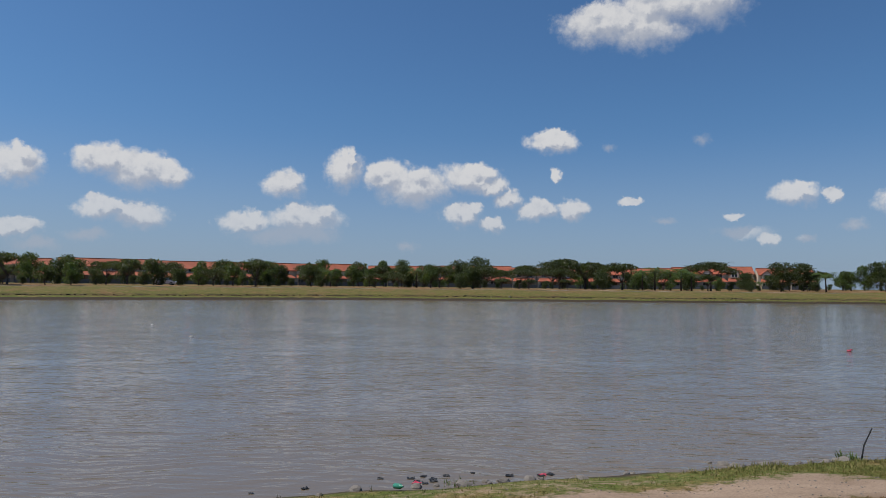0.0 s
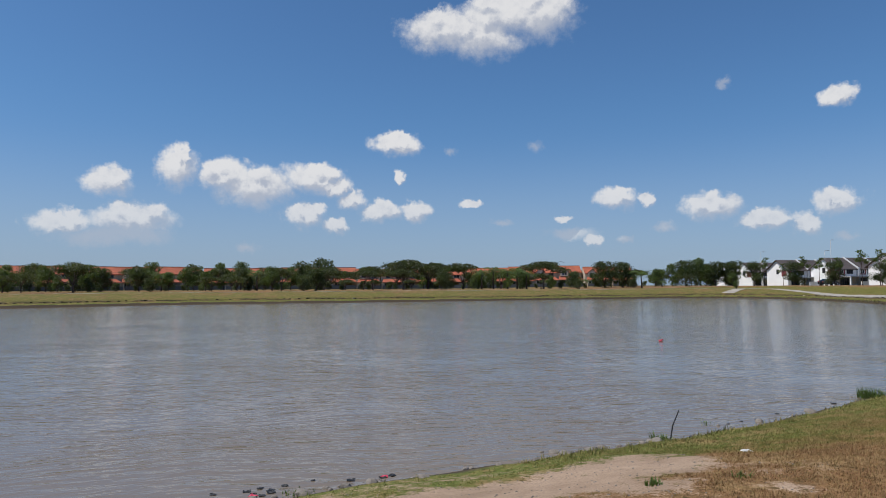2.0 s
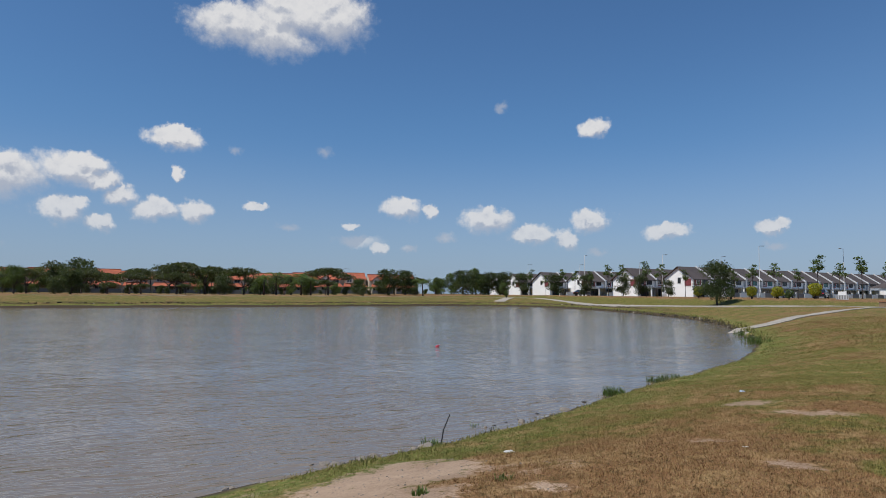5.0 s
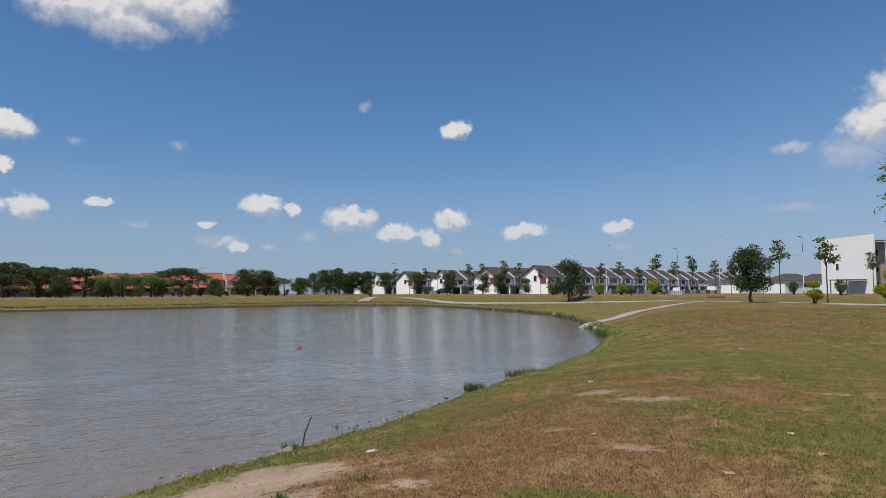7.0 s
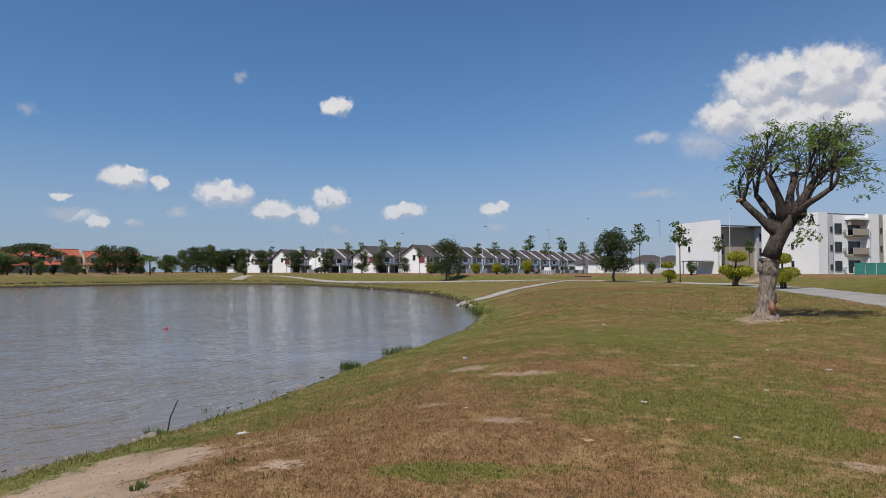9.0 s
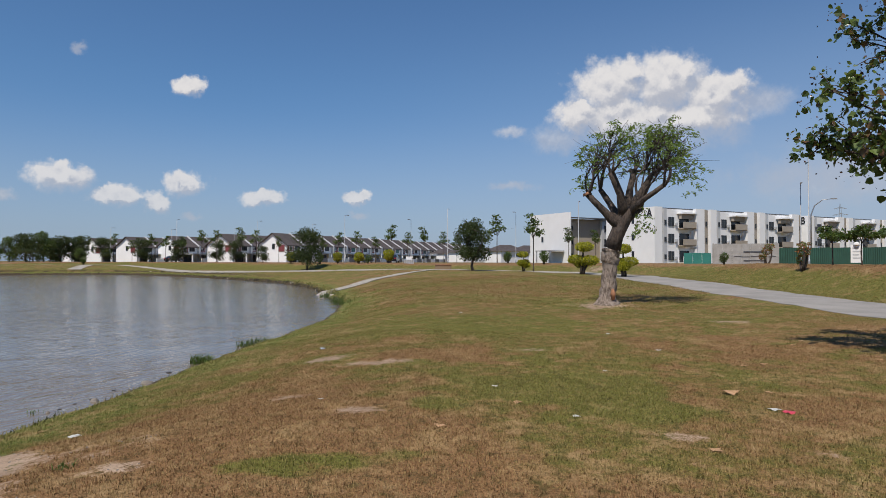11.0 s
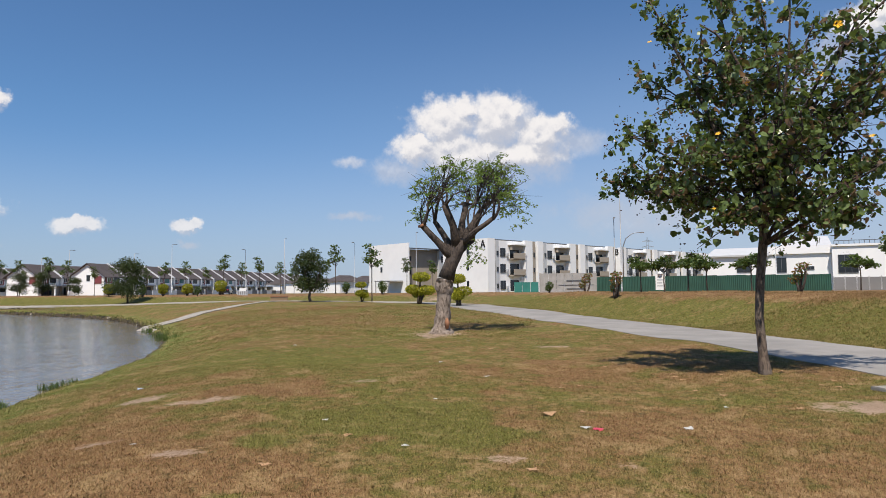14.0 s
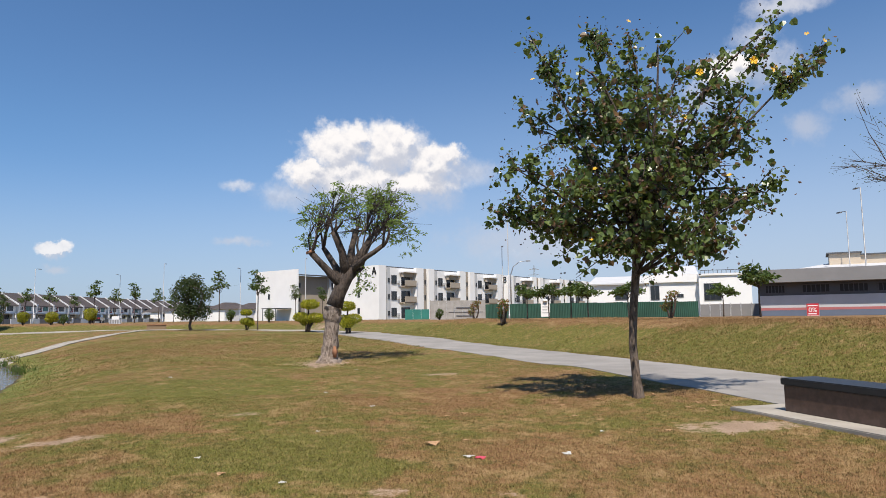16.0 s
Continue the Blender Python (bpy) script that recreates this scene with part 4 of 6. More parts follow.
copies(tree("young_tree", "slender young tree with sparse tufted crown", [(0.2, 0, 4.3, 0.7, 0.7, 0.45), (-0.5, 0.2, 3.7, 0.6, 0.6, 0.4), (0.6, -0.2, 3.5, 0.6, 0.6, 0.35), (0.1, 0.3, 4.9, 0.45, 0.45, 0.3)], 330, 0.24, LEAF_MID, 3.2, 0.05, 23, limbs=6, shell=0.2),
       [(*polar(72.6, 58), 0.98, 0), (*polar(69.6, 88), 1.25, 90), (*polar(60.6, 112), 1.25, 200), (*polar(63.4, 118), 1.25, 40), (*polar(57.7, 125), 1.15, 300), (*polar(45.3, 135), 1.2, 10), (*polar(43.9, 140), 1.0, 70),
        (*polar(49.5, 120), 1.1, 150), (*polar(41.6, 150), 1.15, 20), (*polar(38.9, 160), 1.2, 240), (*polar(51.3, 118), 0.9, 60), (*polar(56.2, 112), 1.0, 190), (*polar(59.3, 110), 0.85, 20), (*polar(75.6, 96), 1.0, 50), (*polar(77.8, 92), 0.9, 20), (*polar(40.2, 152), 0.9, 130), (*polar(42.6, 148), 1.05, 210), (*polar(46.4, 128), 1.15, 330), (*polar(48.3, 132), 1.3, 75), (*polar(54.9, 114), 0.85, 15), (*polar(62.0, 116), 1.05, 280), (*polar(65.1, 120), 1.1, 95), (*polar(66.2, 108), 0.9, 160)], "young street trees")
copies(tree("young_tree", "young flat-topped tree by the green hoarding", [(0.3, 0, 2.6, 1.0, 1.0, 0.3), (-0.8, 0.2, 2.4, 0.8, 0.8, 0.28), (0.9, -0.3, 2.3, 0.8, 0.8, 0.25), (0, 0.5, 3.0, 0.6, 0.6, 0.25)], 620, 0.26, LEAF_MID, 2.0, 0.06, 24, limbs=6, shell=0.2),
       [(*polar(95.0, 70), 1.1, 0), (*polar(96.8, 66), 1.05, 90), (*polar(98.6, 68), 1.15, 200), (*polar(100.0, 64), 1.0, 40), (*polar(110.4, 66), 0.95, 300), (*polar(112.9, 47), 1.05, 10), (*polar(103.2, 62), 1.0, 110)], "young trees by the hoarding")


def topiary(name, label, tiers, seed, leaf, n=2200, size=0.085):
    rng = np.random.default_rng(seed)
    ob = thing(name, label, "shrub")
    stems = [limb((0.1 * math.cos(k), 0.1 * math.sin(k), -0.05), (t[0], t[1], t[2]), 0.07, 0.03, seed + k, sides=6) for k, t in enumerate(tiers)]
    part("stem", joined(stems), BARK_DARK, ob, soft=True)
    part("foliage", leaves(inside(rng, tiers, n, 0.72), size, seed, droop=-0.2), leaf, ob)
    return ob


copies(topiary("golden_shrub", "clipped golden-leaved shrub in cloud-pruned tiers", [(0.1, 0, 1.55, 0.52, 0.5, 0.27), (-0.35, 0.2, 0.85, 0.45, 0.45, 0.27), (0.4, -0.1, 0.8, 0.5, 0.45, 0.28), (0.0, 0.3, 0.6, 0.4, 0.4, 0.25)], 31, LEAF_YELLOW, 5200, 0.085),
       [(*polar(76.6, 50), 1.3, -70), (*polar(79.9, 46), 1.2, 90), (*polar(71.7, 58), 0.95, 200)], "golden shrubs")
copies(topiary("golden_shrub", "rounded golden-green shrub on the lawn", [(0, 0, 1.25, 0.72, 0.7, 0.5), (0.2, 0.1, 0.75, 0.6, 0.6, 0.4), (-0.3, -0.1, 0.85, 0.5, 0.5, 0.4)], 32, LEAF_YELLOW, 4600, 0.1),
       [(*polar(60.4, 92), 1.1, 0), (*polar(57.9, 90), 0.9, 90), (*polar(56.1, 93), 0.92, 180), (*polar(52.3, 96), 0.95, 40)], "golden shrubs")
copies(topiary("green_shrub", "small green shrub by the lake path", [(0, 0, 0.8, 0.4, 0.4, 0.4), (0.1, 0.1, 0.5, 0.35, 0.35, 0.3)], 33, LEAF_MID, 900, 0.1),
       [(*polar(54.6, 90), 1.3, 0), (*polar(58.7, 84), 1.0, 90), (*polar(73.5, 70), 1.2, 180), (*polar(70.5, 86), 1.3, 10), (*polar(36.9, 148), 1.4, 40), (*polar(87.6, 62), 0.9, 10)], "green shrubs")
copies(topiary("red_leaved_shrub", "scraggly shrub with reddish leaves on the embankment", [(0, 0, 1.0, 0.35, 0.35, 0.3), (0.25, 0.1, 0.6, 0.25, 0.25, 0.25), (-0.2, 0.0, 1.35, 0.3, 0.3, 0.12)], 34, LEAF_RED, 520, 0.11),
       [(*polar(92.9, 38), 1.0, 0), (*polar(90.5, 48), 0.95, 90), (*polar(106.3, 34), 0.9, 30)], "embankment shrubs")


# ---------------------------------------------------------------- the pollarded tree
def pollard(x, y):
    rng = np.random.default_rng(77)
    ob = thing("pollarded_tree", "old pollarded tree with a thick gnarled trunk and feathery regrowth", "tree", pose(x, y, land_at(x, y), 0, 0, -78) @ Matrix.Diagonal((1, 1, 0.93, 1)))
    # local x points to the right of the view from the lawn, y away
    trunk = [(0.0, 0, -0.2), (0.0, 0, 0.06), (0.02, 0, 0.35), (0.08, 0, 0.9), (0.12, 0, 1.4), (0.10, 0.02, 1.8), (0.16, 0.02, 2.05), (0.33, 0, 2.5), (0.55, 0, 3.1), (0.72, 0, 3.6)]
    girth = [0.52, 0.38, 0.28, 0.245, 0.25, 0.31, 0.30, 0.26, 0.24, 0.19]
    low = np.array(trunk[:7])
    rings = np.linspace(0, 6, 25)
    part("trunk", tube(np.stack([np.interp(rings, range(7), low[:, k]) for k in range(3)], 1) + rng.normal(size=(25, 3)) * 0.012, np.interp(rings, range(7), girth[:7]) * rng.uniform(0.95, 1.05, 25), 24, 0.085, 5), BARK, ob, soft=True)
    part("upper_trunk", tube(trunk[6:], [0.285, 0.255, 0.25, 0.21], 20, 0.16, 7), BARK_DARK, ob, "dark fissured upper trunk", soft=True)
    part("scar", tube([(0.20, -0.28, 0.2), (0.22, -0.315, 0.42), (0.19, -0.30, 0.6)], [0.05, 0.09, 0.03], 10, 0.3, 6), CUTWOOD, ob, "raw orange wound in the bark", soft=True)
    heads = []
    stubs = (((0.42, 0, 2.85), (-0.05, -0.1, 3.4), (-0.62, -0.15, 4.05), 0.13), ((0.7, 0, 3.4), (1.15, 0.1, 4.1), (1.5, 0.2, 4.75), 0.12), ((0.6, 0, 3.2), (0.45, -0.35, 4.0), (0.15, -0.5, 4.8), 0.13),
             ((0.7, 0, 3.5), (0.8, 0.3, 4.3), (0.95, 0.5, 5.0), 0.12), ((0.5, 0.0, 3.0), (0.15, 0.4, 3.7), (-0.2, 0.6, 4.3), 0.11), ((0.65, 0, 3.3), (1.25, -0.3, 3.85), (1.85, -0.4, 4.3), 0.10), ((0.5, 0, 2.9), (0.95, 0.05, 3.35), (1.15, 0.1, 3.5), 0.10))
    for k, (a, b, c, r) in enumerate(stubs):
        part("limb", tube([a, (np.array(a) + b) / 2, b, (np.array(b) + c) / 2, c], [r * 1.5, r * 1.25, r, r * 0.9, r * 0.8], 10, 0.14, 20 + k), BARK_DARK, ob, soft=True)
        heads.append(np.array(c))
    part("cut_end", tube([np.array((-0.62, -0.15, 4.02)), np.array((-0.66, -0.16, 4.12))], [0.15, 0.13], 10, 0.1, 9), CUTWOOD, ob, "pale sawn limb end", soft=True)
    twigs, tips, ends = [], [], []

    def rim(a, u):
        return np.array([0.95 + 1.8 * math.sqrt(u) * math.cos(a), 1.6 * math.sqrt(u) * math.sin(a), 6.45 - 1.4 * u ** 1.3 * rng.uniform(0.75, 1.1) - 0.25 * rng.random()])

    for k, h in enumerate(heads):
        a = math.atan2(h[1], h[0] - 0.75)
        for j in range(4):
            goal = rim(a + rng.uniform(-0.9, 0.9), rng.uniform(0.05, 0.95))
            end = h + (goal - h) * rng.uniform(0.4, 0.6)
            part("branch", limb(h - np.array([0, 0, 0.05]), end, 0.05, 0.022, 300 + 9 * k + j, 0.1, 7, 6, 0.12), BARK_DARK, ob, soft=True)
            ends.append((end, goal))
    for k in range(170):
        start, goal = ends[int(rng.integers(len(ends)))]
        goal = goal + np.clip(rng.normal(size=3), -1.6, 1.6) * np.array([0.4, 0.4, 0.2])
        mid = start + (goal - start) * 0.5 + rng.normal(size=3) * 0.08 + np.array([0, 0, 0.08])
        twigs.append(tube([start, mid, goal], [0.018, 0.012, 0.006], 4, 0, k))
        for s in (0.62, 0.8, 0.92):
            fork = start + (goal - start) * s + rng.normal(size=3) * 0.05
            end = fork + (goal - start) / np.linalg.norm(goal - start) * 0.3 + rng.normal(size=3) * 0.2
            twigs.append(tube([fork, end], [0.010, 0.004], 3, 0, k))
            if s > 0.85 and rng.random() < 0.34 - 0.2 * (goal[2] < 4.9):
                tips.append(end)
        if rng.random() < 0.62:
            tips.append(goal)
    tagged(part("twig", joined(twigs), BARK_DARK, ob), kind="stuff")
    for az, z, out in ((2.9, 4.7, 1.8), (0.1, 4.6, 1.9), (-0.2, 4.3, 1.9), (3.3, 4.4, 1.5), (0.4, 3.3, 0.4), (0.2, 3.0, 0.35), (0.0, 2.75, 0.25)):
        tips += [np.array([0.8 + out * math.cos(az), 0.6 * math.sin(az), z]) + rng.normal(size=3) * 0.12 for _ in range(3)]
    # Each tip carries a few drooping pinnate leaves: rows of small leaflets on a rib.
    at = []
    for p in tips:
        for _ in range(2):
            a = rng.uniform(0, 2 * math.pi)
            rib = np.array([math.cos(a), math.sin(a), rng.uniform(-0.5, 0.25)]) * rng.uniform(0.25, 0.42)
            for s in np.linspace(0.15, 1, 7):
                q = p + rib * s + np.array([0, 0, -0.12 * s * s])
                at += [q + rng.normal(size=3) * 0.03, q + rng.normal(size=3) * 0.03]
    part("crown", leaves(np.array(at), 0.118, 78, "frond", droop=0.5), LEAF_FEATHER, ob)
    return ob


pollard(23.47, 4.88)


# ---------------------------------------------------------------- the broad-leaved tree by the path
def hibiscus(x, y):
    rng = np.random.default_rng(91)
    ob = thing("sea_hibiscus_tree", "broad-leaved tree with dark leaves, brown seed heads and yellow blooms", "tree", pose(x, y, land_at(x, y), 0, 0, -103) @ Matrix.Scale(1.04, 4))
    part("trunk", tube([(0.02, 0, -0.15), (0.02, 0, 0.05), (0.0, 0, 0.3), (-0.04, 0, 0.9), (0.0, 0.02, 1.5), (0.06, 0.02, 2.1), (0.10, 0, 2.7), (0.06, 0, 3.4)], [0.13, 0.09, 0.072, 0.064, 0.066, 0.07, 0.06, 0.045], 14, 0.12, 3), BARK_BROWN, ob, soft=True)
    goals = ((-2.2, 0.2, 3.2), (-1.9, -0.6, 3.9), (-1.5, 0.5, 5.0), (-1.62, 0.0, 6.45), (-0.75, -0.5, 5.6), (-0.55, 0.4, 6.55), (0.1, 0.0, 6.2), (0.55, -0.5, 5.8), (0.95, 0.5, 5.7), (1.6, -0.1, 5.7), (2.5, 0.1, 6.25), (3.2, 0.1, 5.75),
             (1.6, 0.5, 4.3), (1.75, -0.4, 3.2), (1.5, 0.2, 2.6), (-1.3, -0.4, 2.85), (0.6, -1.2, 3.6), (0.2, 1.4, 3.8), (-0.7, 1.3, 4.4), (0.9, 1.2, 4.8), (-0.9, -1.2, 3.4), (0.3, -1.3, 4.7), (2.2, 0.2, 3.35), (1.9, -0.2, 4.9), (-0.4, -0.8, 2.45), (0.9, -0.6, 2.5), (0.2, 0.9, 2.5), (-1.7, 0.3, 3.3), (-0.3, 0.0, 4.9))
    sprays, leaf_at, seed_at = [], [], []
    for k, g in enumerate(goals):
        g = np.array(g)
        start = np.array([0.05, 0, rng.uniform(2.0, 3.3)])
        part("limb", limb(start, g, 0.036, 0.011, 200 + k, 0.07, 6, 7, 0.04), BARK_DARK, ob, soft=True)
        n = 22 if g[2] < 5.2 else 15 if max(g[0], g[2] - 3.4) < 2.45 else 24
        for _ in range(n):
            s = rng.uniform(0.3, 1.0) ** 0.8
            base = start + (g - start) * s + np.array([0, 0, 0.1 * math.sin(math.pi * s)])
            reach = (0.50 if max(g[0], g[2] - 3.4) < 2.45 else 0.27) * (1.15 - 0.6 * s)
            tip = base + np.clip(rng.normal(size=3), -1.7, 1.7) * reach * np.array([1, 1, 0.75])
            sprays.append(tube([base, (base + tip) / 2 + rng.normal(size=3) * 0.05, tip], [0.012, 0.008, 0.004], 4, 0, k))
            for _ in range(int(rng.integers(15, 27))):
                leaf_at.append(base + (tip - base) * rng.uniform(0.3, 1.08) + np.clip(rng.normal(size=3), -2, 2) * 0.075)
            if rng.random() < 0.8:
                seed_at += [tip + rng.normal(size=3) * 0.12 for _ in range(9)]
        leaf_at += [g + rng.normal(size=3) * 0.12 for _ in range(12)]
    tagged(part("twig", joined(sprays), BARK_DARK, ob), kind="stuff")
    part("crown", leaves(np.array(leaf_at), 0.078, 92, "heart", droop=0.8, spread=0.48), LEAF_HIB, ob)
    tagged(part("seed_head", leaves(np.array(seed_at), 0.05, 93, droop=0.0), SEEDS, ob, "dry brown seed heads"), kind="stuff")
    for p in ((3.15, 0.0, 5.75), (2.35, -0.1, 5.35), (-0.52, -0.9, 3.7), (-0.62, -0.9, 2.55), (1.25, 0.2, 5.5), (0.9, -0.6, 4.5), (-1.55, -0.3, 5.5), (1.5, -0.7, 3.5), (-0.1, -1.0, 4.4), (2.6, 0.0, 5.2), (0.3, -1.1, 2.9), (0.1, -0.4, 6.3), (2.0, -0.4, 5.4), (2.9, 0.0, 5.9)):
        a = rng.uniform(0, 6.28)
        big = 0.06 if rng.random() < 0.4 else 0.035
        petals = [((0, 0, 0), (big * math.cos(a + k * 1.257 - 0.5), big * math.sin(a + k * 1.257 - 0.5), big * 0.5), (big * 1.2 * math.cos(a + k * 1.257), big * 1.2 * math.sin(a + k * 1.257), big * 0.35), (big * math.cos(a + k * 1.257 + 0.5), big * math.sin(a + k * 1.257 + 0.5), big * 0.5)) for k in range(5)]
        tilt = Euler((rng.uniform(0.6, 1.8), 0, rng.uniform(-0.6, 0.6))).to_matrix()
        v = [Vector(p) + tilt @ Vector(q) for pet in petals for q in pet]
        part("flower", (v, [tuple(range(4 * k, 4 * k + 4)) for k in range(5)]), FLOWER, ob, "yellow bloom")
    return ob


hibiscus(*polar(102.75, 12.6))


# A bare-branched tree reaching in by the grey building.
def bare_tree(x, y):
    rng = np.random.default_rng(55)
    ob = thing("bare_tree", "tree with bare thin branches and few leaves", "tree", pose(x, y, land_at(x, y)))
    part("trunk", tube([(0, 0, -0.1), (0.1, 0, 2.5), (0, 0.1, 5)], [0.2, 0.15, 0.1], 8, 0.1, 1), BARK_DARK, ob, soft=True)
    tw, tips = [], []
    for k in range(26):
        a = rng.uniform(0, 6.28)
        g = np.array([2.6 * math.cos(a), 2.6 * math.sin(a), rng.uniform(4.6, 7.4)])
        s = np.array([0, 0.1, rng.uniform(3.6, 4.9)])
        tw.append(limb(s, g, 0.024, 0.006, k, 0.05, 5))
        for _ in range(9):
            f = s + (g - s) * rng.uniform(0.4, 0.98)
            e = f + (g - s) / np.linalg.norm(g - s) * rng.uniform(0.3, 0.8) + rng.normal(size=3) * 0.17
            tw.append(tube([f, e], [0.012, 0.004], 3, 0, k))
            tips.append(e)
    part("limb", joined(tw), BARK_DARK, ob)
    part("crown", leaves(np.repeat(np.array(tips), 3, 0) + rng.normal(size=(len(tips) * 3, 3)) * 0.15, 0.06, 56), LEAF_MID, ob)


bare_tree(*polar(124.3, 27))

# ---------------------------------------------------------------- buildings
def prism(profile, x0, x1):
    """A profile of (y, z) drawn out along x."""
    n = len(profile)
    v = [(x0, y, z) for y, z in profile] + [(x1, y, z) for y, z in profile]
    f = [tuple(range(n)), tuple(range(2 * n - 1, n - 1, -1))] + [(k, k + n, (k + 1) % n + n, (k + 1) % n) for k in range(n)]
    return v, f


def slab(a, b, c, d, thick):
    """A slab under the quad a b c d."""
    top = [Vector(p) for p in (a, b, c, d)]
    low = [p - Vector((0, 0, thick)) for p in top]
    return top + low, [(0, 1, 2, 3), (7, 6, 5, 4), (0, 4, 5, 1), (1, 5, 6, 2), (2, 6, 7, 3), (3, 7, 4, 0)]


def window(parent, x, y, z, w, h, frame=None, glass=None, bars=1):
    """A window on a wall that faces -y: frame proud of the wall, panes set back in it."""
    t = 0.07
    fr = part("window", box_bm((x, y - 0.08, z, x + w, y + 0.04, z + t), (x, y - 0.08, z + h - t, x + w, y + 0.04, z + h), (x, y - 0.08, z + t, x + t, y + 0.04, z + h - t), (x + w - t, y - 0.08, z + t, x + w, y + 0.04, z + h - t),
                              *[(x + w * (k + 1) / (bars + 1) - 0.03, y - 0.07, z + t, x + w * (k + 1) / (bars + 1) + 0.03, y + 0.03, z + h - t) for k in range(bars)]), frame or WHITE, parent)
    part("pane", box_bm((x + t, y - 0.03, z + t, x + w - t, y - 0.01, z + h - t)), glass or GLASS, fr)
    return fr


def red_house(w=8.2, variant=0):
    ob = thing("terrace_house", "two-storey terrace house with orange-red tiled roof and porch" if variant == 0 else "two-storey terrace house with red gabled front and tiled porch", "house")
    d, e, r = 9.0, 5.0, 7.0
    part("wall", joined([prism([(0, -0.3), (d, -0.3), (d, e), (d / 2, r - 0.25), (0, e)], 0, w - 0.02)]), CREAM, ob)
    o = 0.55
    s = (r - e) / (d / 2)
    roof = [slab((-0.02, -o, e - s * o), (w + 0.02, -o, e - s * o), (w + 0.02, d / 2, r), (-0.02, d / 2, r), 0.16), slab((-0.02, d / 2, r), (w + 0.02, d / 2, r), (w + 0.02, d + o, e - s * o), (-0.02, d + o, e - s * o), 0.16)]
    top = part("roof", joined(roof), RED_TILES, ob)
    part("ridge", box_bm((-0.05, d / 2 - 0.16, r - 0.02, w + 0.05, d / 2 + 0.16, r + 0.14)), RED_TILES, top)
    porch = [slab((0.1, -4.2, 2.35), (w - 0.1, -4.2, 2.35), (w - 0.9, -0.05, 3.5), (0.9, -0.05, 3.5), 0.14)]
    if variant:
        porch.append(slab((w * 0.1, -1.3, 5.0), (w * 0.3, -1.3, 6.25), (w * 0.3, 2.6, 6.25), (w * 0.1, 2.0, 5.0), 0.12))
        porch.append(slab((w * 0.3, -1.3, 6.25), (w * 0.5, -1.3, 5.0), (w * 0.5, 2.0, 5.0), (w * 0.3, 2.6, 6.25), 0.12))
        part("gable", joined([prism([(-1.1, 3.5), (0.05, 3.5), (0.05, 5.0), (-1.1, 5.0)], w * 0.14, w * 0.46), ([(w * 0.14, -1.1, 5.0), (w * 0.46, -1.1, 5.0), (w * 0.3, -1.1, 6.05)], [(0, 1, 2)])]), CREAM, ob)
    part("porch_roof", joined(porch), RED_TILES, ob)
    part("column", box_bm((0.3, -4.0, -0.3, 0.6, -3.7, 2.3)), CREAM, ob)
    part("column", box_bm((w - 0.6, -4.0, -0.3, w - 0.3, -3.7, 2.3)), CREAM, ob)
    y = -1.1 if variant else 0
    window(ob, w * 0.2, y, 3.7, 1.6, 1.2)
    window(ob, w * 0.62, 0, 3.6, 1.9, 1.3)
    window(ob, w * 0.15, 0, 0.7, 2.0, 1.4)
    part("door", box_bm((w * 0.6, -0.06, 0, w * 0.6 + 1.8, 0.02, 2.2)), BROWNPAINT, ob)
    part("gate", box_bm((0.2, -6.1, -0.3, w - 0.2, -6.0, 1.2)), DARKGREY, ob)
    return ob


kinds = [red_house(8.2, 0), red_house(8.2, 1)]
rng = np.random.default_rng(15)
spots = [[], []]
for (ax, ay), (bx, by) in (((-172, 150), (-22, 225)), ((-26, 228), (60, 223)), ((52, 226), (120, 206))):
    length = math.hypot(bx - ax, by - ay)
    turn = math.degrees(math.atan2(by - ay, bx - ax))
    for k in range(int(length / 8.2)):
        t = k * 8.2 / length
        step = (0.0, 1.2, -1.0, 0.6, -0.4)[(k // 3) % 5]
        spots[int(rng.random() < 0.4)].append((ax + (bx - ax) * t, ay + (by - ay) * t + 1.5 * step, 1 + 0.035 * step, turn))
for ob, some in zip(kinds, spots):
    copies(ob, some, "red-roofed terrace across the lake")


